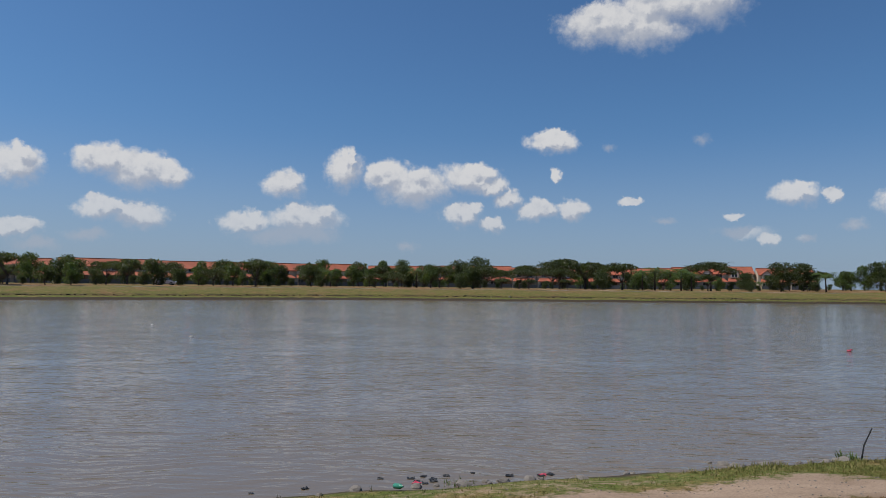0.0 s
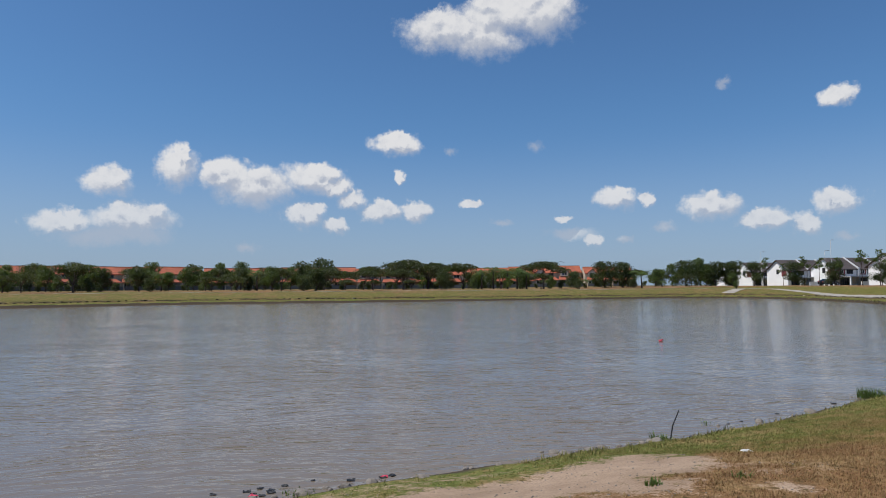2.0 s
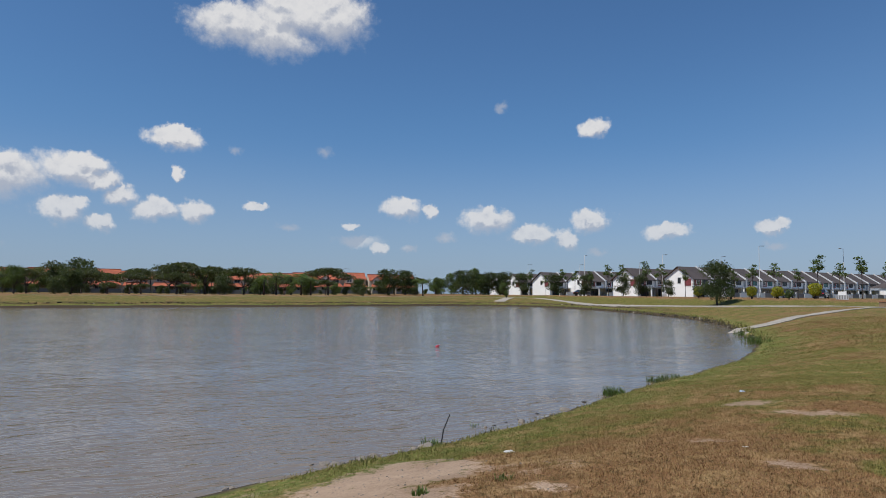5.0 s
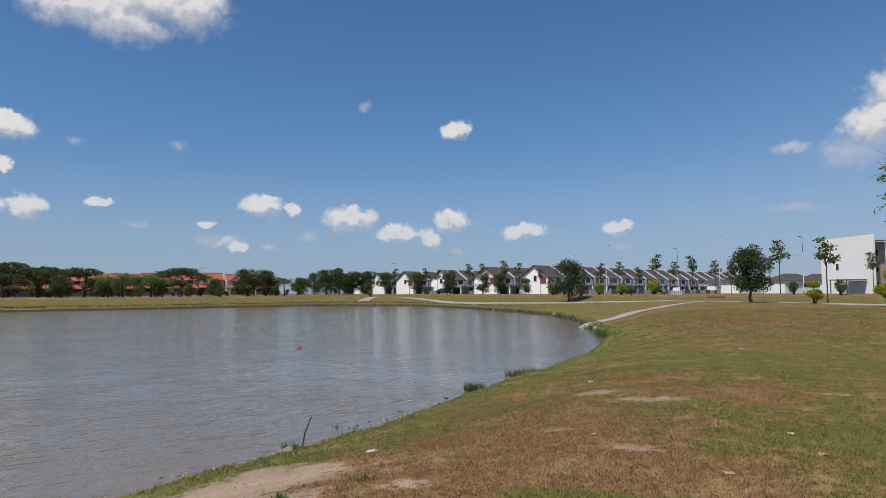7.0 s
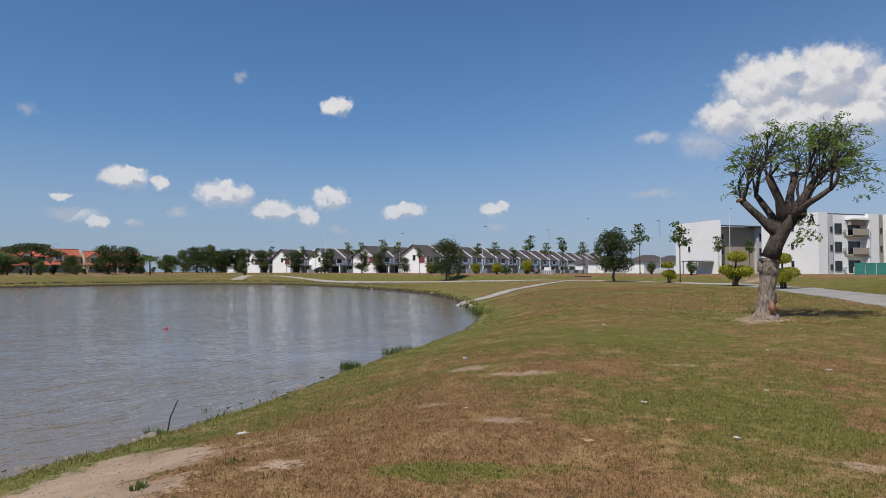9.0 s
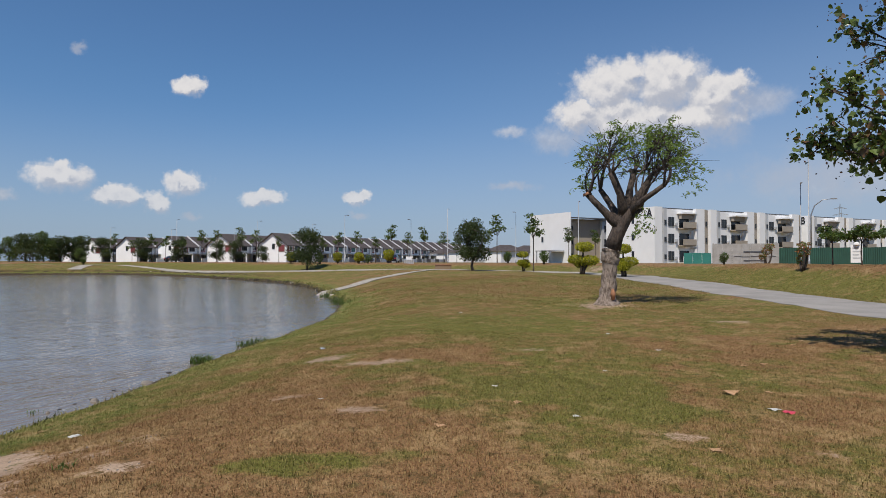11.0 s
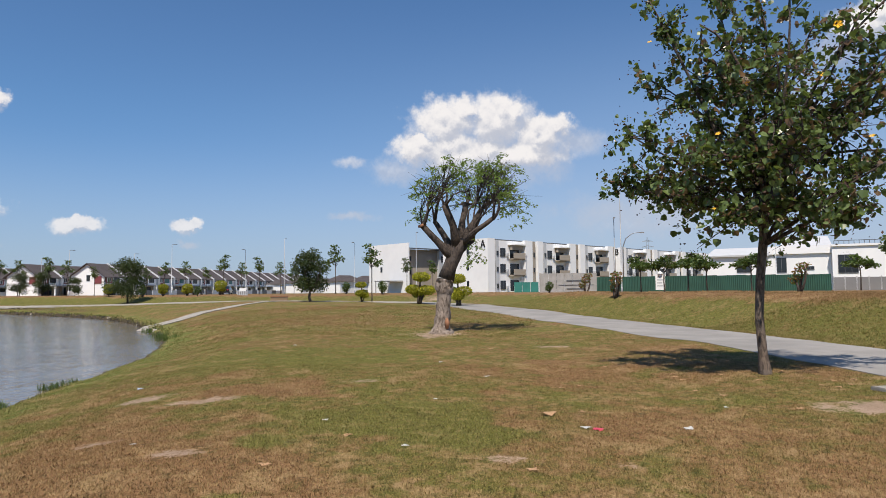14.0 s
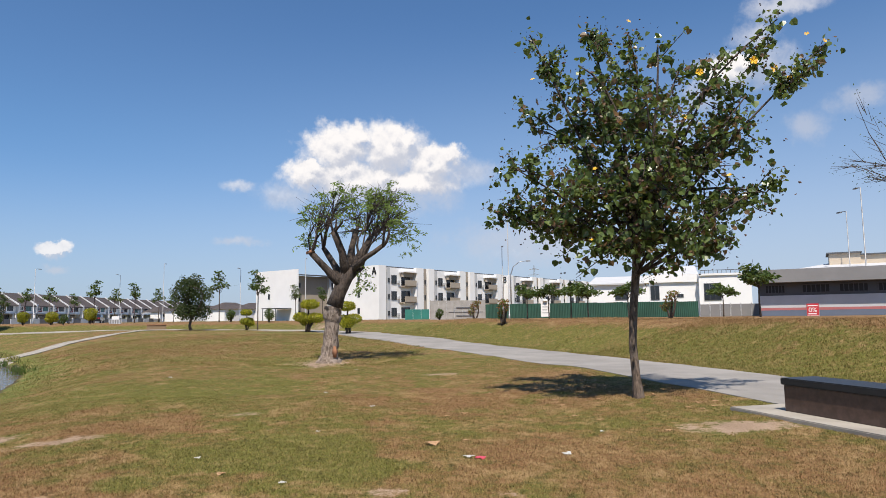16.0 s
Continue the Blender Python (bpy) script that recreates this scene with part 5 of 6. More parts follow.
def white_unit(w, end=False, variant=0):
    """One house of a terrace; x along the row, front to -y."""
    ob = thing("terrace_house", ("end-of-terrace white house with gable wall and dark tiled roof" if end else "white two-storey terrace house with dark tiled roof"), "house")
    d, e, r = 8.8, 4.8, 7.6
    part("wall", prism([(0, -0.4), (d, -0.4), (d, e), (d / 2, r - 0.2), (0, e)], 0, w - 0.02), WHITE, ob)
    o, s = 0.7, (r - e) / (d / 2)
    x0 = -0.5 if end else 0.0
    part("roof", joined([slab((x0, -o, e - s * o), (w, -o, e - s * o), (w, d / 2, r), (x0, d / 2, r), 0.18), slab((x0, d / 2, r), (w, d / 2, r), (w, d + o, e - s * o), (x0, d + o, e - s * o), 0.18)]), DARK_TILES, ob)
    part("party_wall", joined([slab((w - 0.22, -o - 0.1, e - s * o + 0.25), (w + 0.22, -o - 0.1, e - s * o + 0.25), (w + 0.22, d / 2, r + 0.25), (w - 0.22, d / 2, r + 0.25), 0.4), prism([(-o - 0.1, -0.4), (0.3, -0.4), (0.3, e), (-o - 0.1, e)], w - 0.25, w + 0.25)]), PALEGREY, ob)
    part("panel", box_bm((w * 0.06, -0.12, 2.9, w * 0.42, 0.0, 4.5)), MAROON if variant != 1 else BROWNPAINT, ob)
    window(ob, w * 0.5, 0, 3.1, w * 0.3, 1.35, DARKGREY, TEALGLASS if variant == 2 else GLASS, 2)
    window(ob, w * 0.14, -0.12, 3.2, w * 0.2, 1.0, WHITE)
    part("canopy", box_bm((w * 0.04, -4.4, 2.3, w * 0.96, 0.0, 2.5)), PALEGREY, ob)
    part("column", box_bm((w * 0.06, -4.3, -0.4, w * 0.06 + 0.3, -4.0, 2.3)), WHITE, ob)
    part("column", box_bm((w * 0.9, -4.3, -0.4, w * 0.9 + 0.3, -4.0, 2.3)), WHITE, ob)
    window(ob, w * 0.15, 0, 0.1, w * 0.45, 2.0, DARKGREY, GLASS, 3)
    part("fence", box_bm((0.1, -8.0, -0.4, w * 0.45, -7.85, 1.1), (w * 0.45, -8.0, -0.4, w * 0.5, -7.8, 1.4)), WHITE, ob)
    part("gate", box_bm((w * 0.5, -7.95, -0.4, w, -7.9, 1.15)), MIDGREY, ob)
    if end:
        # gable end faces -x: small windows on it
        part("window", box_bm((-0.08, d * 0.42, 3.4, 0.03, d * 0.42 + 0.9, 4.8)), GLASS, ob)
        part("panel", box_bm((-0.12, 0.6, 2.8, 0.02, d * 0.28, 4.5)), MAROON, ob)
    return ob


def terrace(x, y, turn, n, w, scale, seed, variants=(0, 1, 2)):
    rng = np.random.default_rng(seed)
    u = (math.cos(radians(turn)), math.sin(radians(turn)))
    lines = {}
    for k in range(n):
        kind = "end" if k == 0 else int(rng.choice(variants))
        px, py = x + u[0] * w * scale * k, y + u[1] * w * scale * k
        lines.setdefault(kind, []).append((px, py, scale, turn))
    return lines


rows = {}
for args in ((137.3, 107.6, -0.5, 18, 6.6, 1.0, 1), (135.5, 123.5, -0.5, 6, 6.6, 1.0, 2), (141.8, 148.5, -0.5, 6, 6.6, 1.0, 3), (137.2, 160.5, -0.5, 5, 6.6, 0.97, 4), (141, 180, -0.5, 6, 6.6, 0.97, 5), (152, 205, -0.5, 6, 6.6, 0.95, 6)):
    for kind, some in terrace(*args).items():
        rows.setdefault(kind, []).extend(some)
for kind, some in rows.items():
    copies(white_unit(6.6, kind == "end", 0 if kind == "end" else kind), some, "white terrace houses")

# Low white houses further along the street.
ob = thing("low_house", "low white house with a dark hipped roof", "house")
part("wall", box_bm((0, 0, -0.3, 14, 9, 4.4)), WHITE, ob)
part("roof", ([(-0.6, -0.6, 4.4), (14.6, -0.6, 4.4), (14.6, 9.6, 4.4), (-0.6, 9.6, 4.4), (4, 4.5, 6.9), (10, 4.5, 6.9)], [(0, 1, 5, 4), (1, 2, 5), (2, 3, 4, 5), (3, 0, 4), (3, 2, 1, 0)]), DARK_TILES, ob)
window(ob, 2, 0, 2.3, 2.6, 1.3, DARKGREY, GLASS, 2)
window(ob, 8, 0, 2.3, 2.6, 1.3, DARKGREY, GLASS, 2)
copies(ob, [(*polar(70.0, 190), 0.75, -25), (*polar(66.8, 225), 0.78, -20), (*polar(72.0, 225), 0.85, -25), (*polar(65.2, 236), 0.72, -10), (*polar(68.4, 232), 0.75, -22), (*polar(73.6, 215), 0.72, -25)], "low houses")


# ---------------------------------------------------------------- the apartment blocks
U = Vector((0.81, -0.585, 0)).normalized()
INWARD = Vector((-U.y, U.x, 0))


def set_out(x, y, z):
    m = Matrix.Identity(4)
    m.col[0], m.col[1], m.col[2], m.col[3] = (*U, 0), (*INWARD, 0), (0, 0, 1, 0), (x, y, z, 1)
    return m


def letters(text, size, mat, parent, m, name="letter", label=""):
    cu = bpy.data.curves.new("text", "FONT")
    cu.body, cu.size, cu.extrude, cu.align_x = text, size, 0.02, "CENTER"
    tmp = bpy.data.objects.new("text", cu)
    scene.collection.objects.link(tmp)
    bpy.context.view_layer.update()
    me = bpy.data.meshes.new_from_object(tmp.evaluated_get(bpy.context.evaluated_depsgraph_get()))
    bpy.data.objects.remove(tmp)
    me.materials.clear()
    me.materials.append(mat)
    ob = part(name, me, mat, parent, label)
    ob.matrix_local = m
    return ob


STROKES = {"A": (((0, 0), (0.65, 1.9)), ((0.65, 1.9), (1.3, 0)), ((0.3, 0.65), (1.0, 0.65))),
           "B": (((0.15, 0), (0.15, 1.9)), ((0.15, 1.77), (0.95, 1.77)), ((0.15, 0.95), (1.0, 0.95)), ((0.15, 0.13), (1.0, 0.13)), ((1.05, 0.2), (1.05, 0.85)), ((0.95, 1.05), (0.95, 1.7)))}


def stroke(a, b, y0, z0):
    """One bar of a letter, proud of the end wall."""
    a, b = Vector(a) * 0.75, Vector(b) * 0.75
    side = Vector((a.y - b.y, b.x - a.x)).normalized() * 0.12
    return prism([(y0 - p.x, z0 + p.y) for p in (a - side, b - side, b + side, a + side)], -0.44, -0.352)


def block(letter, bays, x, y, label):
    h, d, b = 10.2, 12.0, 14.6
    n = bays
    ob = thing("apartment_block", label, "apartment building", set_out(x, y, 2.0))
    part("wall", box_bm((0, 0.35, -0.3, n * b, d, h - 0.12)), WHITE, ob)
    part("end_wall", box_bm((-0.35, -0.4, -0.3, 0.0, d, h + 0.1)), WHITE, ob)
    part("roof", box_bm((0.0, 0.45, h - 0.1, n * b, d + 0.3, h + 0.08)), DARKGREY, ob)
    for k in range(3):
        part("window", box_bm((-0.4, 4.6, 1.2 + 3.1 * k, -0.33, 5.2, 2.3 + 3.1 * k)), GLASS, ob)
    if letter:
        part("letter", joined([stroke(a, b, 1.3, h - 1.65) for a, b in STROKES[letter]]), BLACK, ob, "black painted block letter")
    for k in range(n):
        o = k * b
        # two white fins up to the roof line, a beige stair pier, a stack of balconies, a plain bay
        part("fin", box_bm((o, -0.35, -0.3, o + 1.7, 0.34, h + 0.12)), WHITE, ob)
        part("fin", box_bm((o + 10.6, -0.35, -0.3, o + 12.9, 0.34, h + 0.12)), WHITE, ob)
        part("pier", box_bm((o + 2.2, -0.15, -0.3, o + 3.0, 0.34, h - 0.12)), PALEGREY, ob, "grey-beige stair pier")
        part("pier", box_bm((o + 13.2, -0.1, -0.3, o + 14.1, 0.34, h + 0.05)), TAUPE, ob, "taupe stair pier")
        part("parapet", box_bm((o + 6.2, -1.2, h - 1.0, o + 10.0, 0.34, h - 0.75)), WHITE, ob)
        part("balcony_tower", box_bm((o + 6.4, -0.6, h - 1.9, o + 9.6, 0.0, h - 1.0)), TAUPE, ob)
        for j in range(3):
            z = 3.2 * j - 0.1
            part("balcony", box_bm((o + 6.4, -1.1, z + 0.3, o + 9.8, -0.95, z + 1.4), (o + 6.4, -0.95, z + 0.1, o + 9.8, 0.34, z + 0.3)), TAUPE if j else WHITE, ob)
            part("opening", box_bm((o + 6.8, 0.3, z + 0.3, o + 9.4, 0.345, z + 2.5)), GLASS, ob)
            part("side_wall", box_bm((o + 9.8, -1.1, z + 0.1, o + 10.0, 0.34, z + 2.9)), WHITE, ob)
        for z in (0.6, 3.8, 6.9):
            window(ob, o + 3.9, 0.33, z, 1.5, 1.7, DARKGREY, GLASS, 1)
            window(ob, o + 2.35, -0.17, z + 0.2, 0.5, 0.9, DARKGREY, GLASS, 0)
            window(ob, o + 13.4, -0.12, z + 0.2, 0.45, 0.9, DARKGREY, GLASS, 0)
            part("air_conditioner", box_bm((o + 5.6, 0.0, z + 0.2, o + 6.1, 0.345, z + 0.7)), PALEGREY, ob)
    return ob


block("A", 3, 126, 16.6, "white three-storey apartment block lettered A with brown balconies")
block("B", 3, 163.5, -10.2, "white three-storey apartment block lettered B behind the hoarding")
block("", 3, 201, -37, "white three-storey apartment block further down the street")

ob = thing("apartment_block", "white and taupe apartment wing with a mono-pitch dark roof", "apartment building", set_out(132.5, 34.5, 2.0))
part("end_wall", box_bm((-0.3, -1.6, -0.3, 0.0, 11.5, 10.2)), WHITE, ob)
part("wall", box_bm((0.0, 0, -0.3, 9.0, 11, 9.0)), TAUPE, ob)
part("wall", box_bm((9.0, -0.6, -0.3, 13.0, 11, 9.0)), PALEGREY, ob)
part("wall", box_bm((13.0, 1.0, -0.3, 24.0, 11, 9.6)), WHITE, ob)
part("roof", slab((0.0, -1.3, 9.25), (13.6, -1.3, 9.25), (13.6, 11.4, 10.3), (0.0, 11.4, 10.3), 0.25), DARKGREY, ob)
for z in (0.8, 3.6, 6.4):
    window(ob, 9.6, -0.6, z, 1.7, 1.4, DARKGREY, GLASS, 1)
    window(ob, 1.2, 0, z + 0.2, 0.6, 1.0, DARKGREY, GLASS, 0)
    window(ob, 16.0, 1.0, z, 1.6, 1.4, DARKGREY, GLASS, 1)
for z in (1.6, 4.4):
    part("window", box_bm((-0.36, 6.9, z, -0.28, 7.5, z + 1.1)), GLASS, ob)
part("shelter", box_bm((-4.2, 0.0, 2.4, -0.4, 4.5, 2.55), (-4.1, 0.2, -0.3, -3.98, 0.32, 2.4), (-4.1, 4.2, -0.3, -3.98, 4.32, 2.4)), DARKGREY, ob)


# ---------------------------------------------------------------- along the street on the embankment
def facing(az, d, z=None):
    """A pose at that bearing with -y towards the lawn."""
    x, y = polar(az, d)
    return pose(x, y, land_at(x, y) if z is None else z, 0, 0, -az)


ob = thing("substation_wall", "grey precast concrete wall enclosure on the embankment", "wall", facing(86.9, 78, 1.9))
for k in range(7):
    part("panel", box_bm((k * 0.9, 0.02 * (k % 2), -0.2, k * 0.9 + 0.88, 0.25, 2.35)), GREYWALL, ob)
part("side_wall", box_bm((-0.15, 0.25, -0.2, 0.0, 4.0, 2.4)), GREYWALL, ob)
part("louvre", box_bm((2.9, -0.05, 1.45, 4.9, 0.0, 1.55), (2.9, -0.05, 0.55, 4.9, 0.0, 0.62), (2.0, -0.05, 1.0, 6.0, -0.01, 1.03)), DARKGREY, ob)

ob = thing("teal_screen", "teal sheet-metal screen beside the concrete enclosure", "screen", facing(84.7, 92, 1.95))
for k in range(3):
    part("panel", box_bm((k * 1.1, 0.04 * k, -0.1, k * 1.1 + 1.06, 0.06 + 0.04 * k, 1.5)), TEALSHEET, ob)
ob = thing("hoarding", "dark green corrugated metal site hoarding", "fence")
a, b = Vector((*polar(91.3, 88), 1.95)), Vector((*polar(108.6, 78), 1.72))
n = 26
turn = math.degrees(math.atan2(b.y - a.y, b.x - a.x))
ob.matrix_world = pose(*a, 0, 0, turn)
w = (b - a).length / n
ribs = []
for k in range(n):
    zig = [(k * w + w * j / 10, 0.05 * (j % 2)) for j in range(11)]
    drop = (b.z - a.z) * k / n
    v = [(x, y, -0.1 + drop) for x, y in zig] + [(x, y, 1.98 + drop + 0.02 * ((k * 7) % 3)) for x, y in zig]
    v += [(x, y + 0.02, z) for x, y, z in v]
    f = [(j, j + 1, j + 12, j + 11) for j in range(10)] + [(j + 22, j + 33, j + 34, j + 23) for j in range(10)]
    part("panel", (v, f), GREENSHEET, ob)
ob = thing("mesh_fence", "grey metal street fence with upright posts", "fence", facing(108.7, 77, 1.7))
for k in range(7):
    part("post", box_bm((k * 1.0, 0, -0.1, k * 1.0 + 0.07, 0.07, 1.75)), STEEL, ob)
for k in range(6):
    part("panel", box_bm((k * 1.0 + 0.08, 0.02, 0.05, k * 1.0 + 0.99, 0.05, 1.65)), MIDGREY, ob)
ob = thing("notice_board", "white notice board on a post before the hoarding", "sign", facing(96.5, 70, 2.0))
part("board", box_bm((-0.45, 0, 0.25, 0.45, 0.06, 1.85)), WHITE, ob)
part("cap", lathe([(0.26, 1.85), (0.22, 2.0), (0.05, 2.1)], 10), WHITE, ob)
for k in range(4):
    part("lettering", box_bm((-0.3, -0.012, 0.6 + 0.3 * k, 0.3 - 0.12 * (k % 2), -0.002, 0.72 + 0.3 * k)), PALEGREY, ob)

# White modern house behind the hoarding.
ob = thing("white_house", "large white rendered house with flat parapets", "house", facing(106.0, 105, 1.9) @ Matrix.Diagonal((1.05, 1, 1.12, 1)))
part("wall", box_bm((-10, 0, 0, 4.8, 14, 4.6), (4.8, -1.5, 0, 11.4, 12, 5.3)), WHITE, ob)
part("parapet", box_bm((-2.5, -0.3, 4.6, 4.8, 14, 5.6), (4.75, -1.7, 5.3, 11.6, 12, 5.55)), WHITE, ob)
part("roof", slab((-10.3, -0.4, 4.65), (-2.5, -0.4, 4.65), (-2.5, 13, 6.2), (-10.3, 13, 6.2), 0.2), PALEGREY, ob)
part("roof", slab((-1.0, 2, 5.65), (5.0, 2, 5.65), (5.0, 12, 7.4), (-1.0, 12, 7.4), 0.2), PALEGREY, ob)
part("railing", box_bm(*[(5.0 + 0.55 * k, -1.66, 5.55, 5.06 + 0.55 * k, -1.6, 5.95) for k in range(12)], (5.0, -1.66, 5.93, 11.4, -1.6, 6.0)), DARKGREY, ob)
window(ob, 1.9, 0, 2.6, 0.9, 0.45, DARKGREY)
window(ob, -1.6, 0, 2.3, 1.2, 1.9, DARKGREY)
window(ob, 5.4, -1.5, 2.1, 2.2, 2.2, DARKGREY, GLASS, 2)
part("band", box_bm((-9.9, -0.06, 1.85, -2.5, 0.0, 2.05)), MAROON, ob)
window(ob, -6.5, 0, 2.4, 1.8, 1.5, DARKGREY)
for y in (1.0, 5.0):
    part("window", box_bm((11.38, y, 2.0, 11.46, y + 2.4, 4.2)), GLASS, ob)

# Long grey service building with a red banner.
ob = thing("service_building", "long grey single-storey building with striped lower wall", "building", facing(117.0, 62, 1.8))
part("wall", box_bm((-4.4, 0, 0, 16, 14, 3.2)), DARKGREY, ob)
part("fascia", box_bm((-5.1, -1.0, 3.0, 17, 14, 4.05)), MIDGREY, ob)
part("band", box_bm((-4.42, -0.06, 0.95, 16, 0.0, 1.95)), PALEGREY, ob)
part("band", box_bm((-4.42, -0.065, 0.75, 16, 0.0, 0.95)), REDBAND, ob)
part("band", box_bm((-4.42, -0.06, -0.2, 16, 0.0, 0.75)), BLUEGREY, ob)
for k in range(6):
    window(ob, -3.9 + 2.6 * k + (0.1 if k else 0), 0, 2.12, 1.5 if k == 0 else 2.0, 0.72, DARKGREY, BLACK, 5)
part("upper_roof", slab((-2.5, 2, 4.06), (14, 2, 4.06), (14, 9, 5.0), (1.0, 9, 5.0), 0.2), PALEGREY, ob)
part("upper_wall", box_bm((1.0, 7, 4.0, 3.4, 11, 5.7), (3.4, 7.2, 4.0, 5.6, 11, 5.5)), CREAM, ob)
part("upper_roof", box_bm((0.8, 6.8, 5.7, 3.5, 11, 5.82), (3.4, 7.0, 5.5, 5.8, 11, 5.62)), DARKGREY, ob)
ob = thing("banner", "red and white banner reading 0% on posts", "sign", facing(116.5, 58, 1.85) @ Matrix.Scale(0.8, 4))
part("cloth", box_bm((-0.5, 0, 0.1, 0.5, 0.03, 1.45)), REDPAINT, ob)
part("strip", box_bm((-0.48, -0.01, 0.1, 0.48, 0.002, 0.32)), WHITE, ob)
letters("0%", 0.62, WHITE, ob, Matrix.Translation((0, -0.012, 0.65)) @ Euler((radians(90), 0, 0)).to_matrix().to_4x4(), label="white 0% lettering")
part("lettering", box_bm((-0.42, -0.012, 1.2, 0.42, -0.002, 1.3)), WHITE, ob)
part("lettering", box_bm((-0.4, -0.012, 0.44, 0.3, -0.002, 0.54)), WHITE, ob)
part("lettering", box_bm((-0.42, -0.018, 0.16, 0.4, -0.011, 0.26)), BLUEGREY, ob)
for s in (-0.52, 0.5):
    part("post", box_bm((s, 0.03, -0.2, s + 0.04, 0.07, 1.5)), STEEL, ob)
ob = thing("kerb_wall", "low white painted kerb along the street", "kerb", facing(113.5, 56, 1.85))
part("kerb", box_bm((-2, 0, -0.2, 22, 0.3, 0.12)), WHITE, ob)


# ---------------------------------------------------------------- lamps, masts, pylon
def lamp_post(h, arm=0.9, thick=0.055):
    ob = thing("street_lamp", "tall grey steel street lamp with a small flat head", "street lamp")
    part("pole", tube([(0, 0, -0.3), (0, 0, 0.6), (0, 0, 0.62), (0, 0, h)], [thick * 1.6, thick * 1.6, thick, thick * 0.7], 8), STEEL, ob, soft=True)
    part("arm", tube([(0, 0, h - 0.05), (arm * 0.5, 0, h + 0.05), (arm, 0, h + 0.05)], [0.04, 0.035, 0.03], 6), STEEL, ob)
    part("lamp_head", box_bm((arm - 0.1, -0.12, h, arm + 0.5, 0.12, h + 0.09), bevel=0.02), MIDGREY, ob)
    return ob


copies(lamp_post(9.0), [(*polar(62.3, 141), 1.0, 180), (*polar(71.2, 104), 0.87, 180), (*polar(56.7, 128), 1.0, 0), (*polar(93.0, 85), 1.0, 180), (*polar(49.6, 151), 1.0, 0), (*polar(47.8, 186), 1.0, 0), (*polar(43.0, 198), 1.0, 0), (*polar(38.7, 196), 1.0, 0), (*polar(119.1, 64), 0.95, 0), (*polar(105.0, 80), 0.9, 0), (*polar(54.0, 160), 1.0, 0)], "street lamps")
copies(lamp_post(11.5, 0.5, 0.07), [(*polar(93.5, 76), 1.0, 200), (*polar(120.1, 66), 0.93, 0), (*polar(76.4, 96), 0.76, 0), (*polar(65.4, 114), 0.8, 0), (*polar(43.4, 175), 0.9, 0)], "tall masts")
ob = thing("curved_street_lamp", "street lamp with a curved arm", "street lamp", facing(93.7, 97))
part("pole", tube([(0, 0, -0.3), (0, 0, 6.2), (0.4, 0, 7.4), (1.3, 0, 8.1), (2.3, 0, 8.2)], [0.1, 0.08, 0.07, 0.05, 0.04], 8), STEEL, ob, soft=True)
part("lamp_head", box_bm((2.2, -0.12, 8.12, 2.9, 0.12, 8.26), bevel=0.02), MIDGREY, ob)
ob = thing("pylon", "distant steel lattice electricity pylon", "pylon", facing(95.77, 620, 2.0))
bars = []
for sx, sy in ((-1, -1), (1, -1), (1, 1), (-1, 1)):
    bars.append(tube([(3.6 * sx, 3.6 * sy, 0), (1.0 * sx, 1.0 * sy, 34), (0.3 * sx, 0.3 * sy, 47)], [0.22, 0.18, 0.12], 4))
for k in range(9):
    z0, z1 = k * 4, k * 4 + 4
    r0, r1 = 3.6 - 2.6 * z0 / 36, 3.6 - 2.6 * z1 / 36
    for s in (-1, 1):
        bars += [tube([(-r0, s * r0, z0), (r1, s * r1, z1)], [0.1, 0.1], 3), tube([(r0, s * r0, z0), (-r1, s * r1, z1)], [0.1, 0.1], 3), tube([(s * r0, -r0, z0), (s * r1, r1, z1)], [0.1, 0.1], 3)]
for z, r in ((32, 6.5), (38, 5.5), (43, 4.5)):
    bars += [tube([(-r, 0, z), (0, 0, z + 1.2), (r, 0, z)], [0.12, 0.2, 0.12], 4), tube([(-r, 0, z), (r, 0, z)], [0.12, 0.12], 4)]
part("lattice", joined(bars), MIDGREY, ob)


# ---------------------------------------------------------------- vehicles
def car(paint, label):
    ob = thing("car", label, "car")
    side = [(-2.1, 0.35), (2.1, 0.35), (2.15, 0.75), (1.95, 0.92), (1.0, 1.0), (0.45, 1.42), (-0.95, 1.46), (-1.6, 1.08), (-2.1, 1.0)]
    v, f = prism(side, -0.84, 0.84)
    v = [(y, x * (0.82 if z > 1.2 else 1.0), z) for x, y, z in v]
    part("body", (v, f), paint, ob)
    part("windscreen", ([(0.98, -0.72, 1.02), (0.98, 0.72, 1.02), (0.5, 0.62, 1.39), (0.5, -0.62, 1.39)], [(0, 1, 2, 3)]), GLASS, ob)
    for s in (-1, 1):
        part("side_window", ([(0.85, s * 0.852, 1.0), (-1.4, s * 0.852, 1.06), (-0.9, s * 0.72, 1.4), (0.45, s * 0.72, 1.38)], [(0, 1, 2, 3)]), GLASS, ob)
        for x in (-1.3, 1.35):
            wheel = part("wheel", tube([(x, s * 0.68, 0.32), (x, s * 0.88, 0.32)], [0.32, 0.32], 18), RUBBER, ob)
            part("rim", tube([(x, s * 0.881, 0.32), (x, s * 0.89, 0.32)], [0.2, 0.19], 14), STEEL, wheel)
        part("tail_light", box_bm((-2.14, s * 0.62 - 0.14, 0.8, -2.05, s * 0.62 + 0.14, 0.92)), REDPAINT, ob)
    return ob


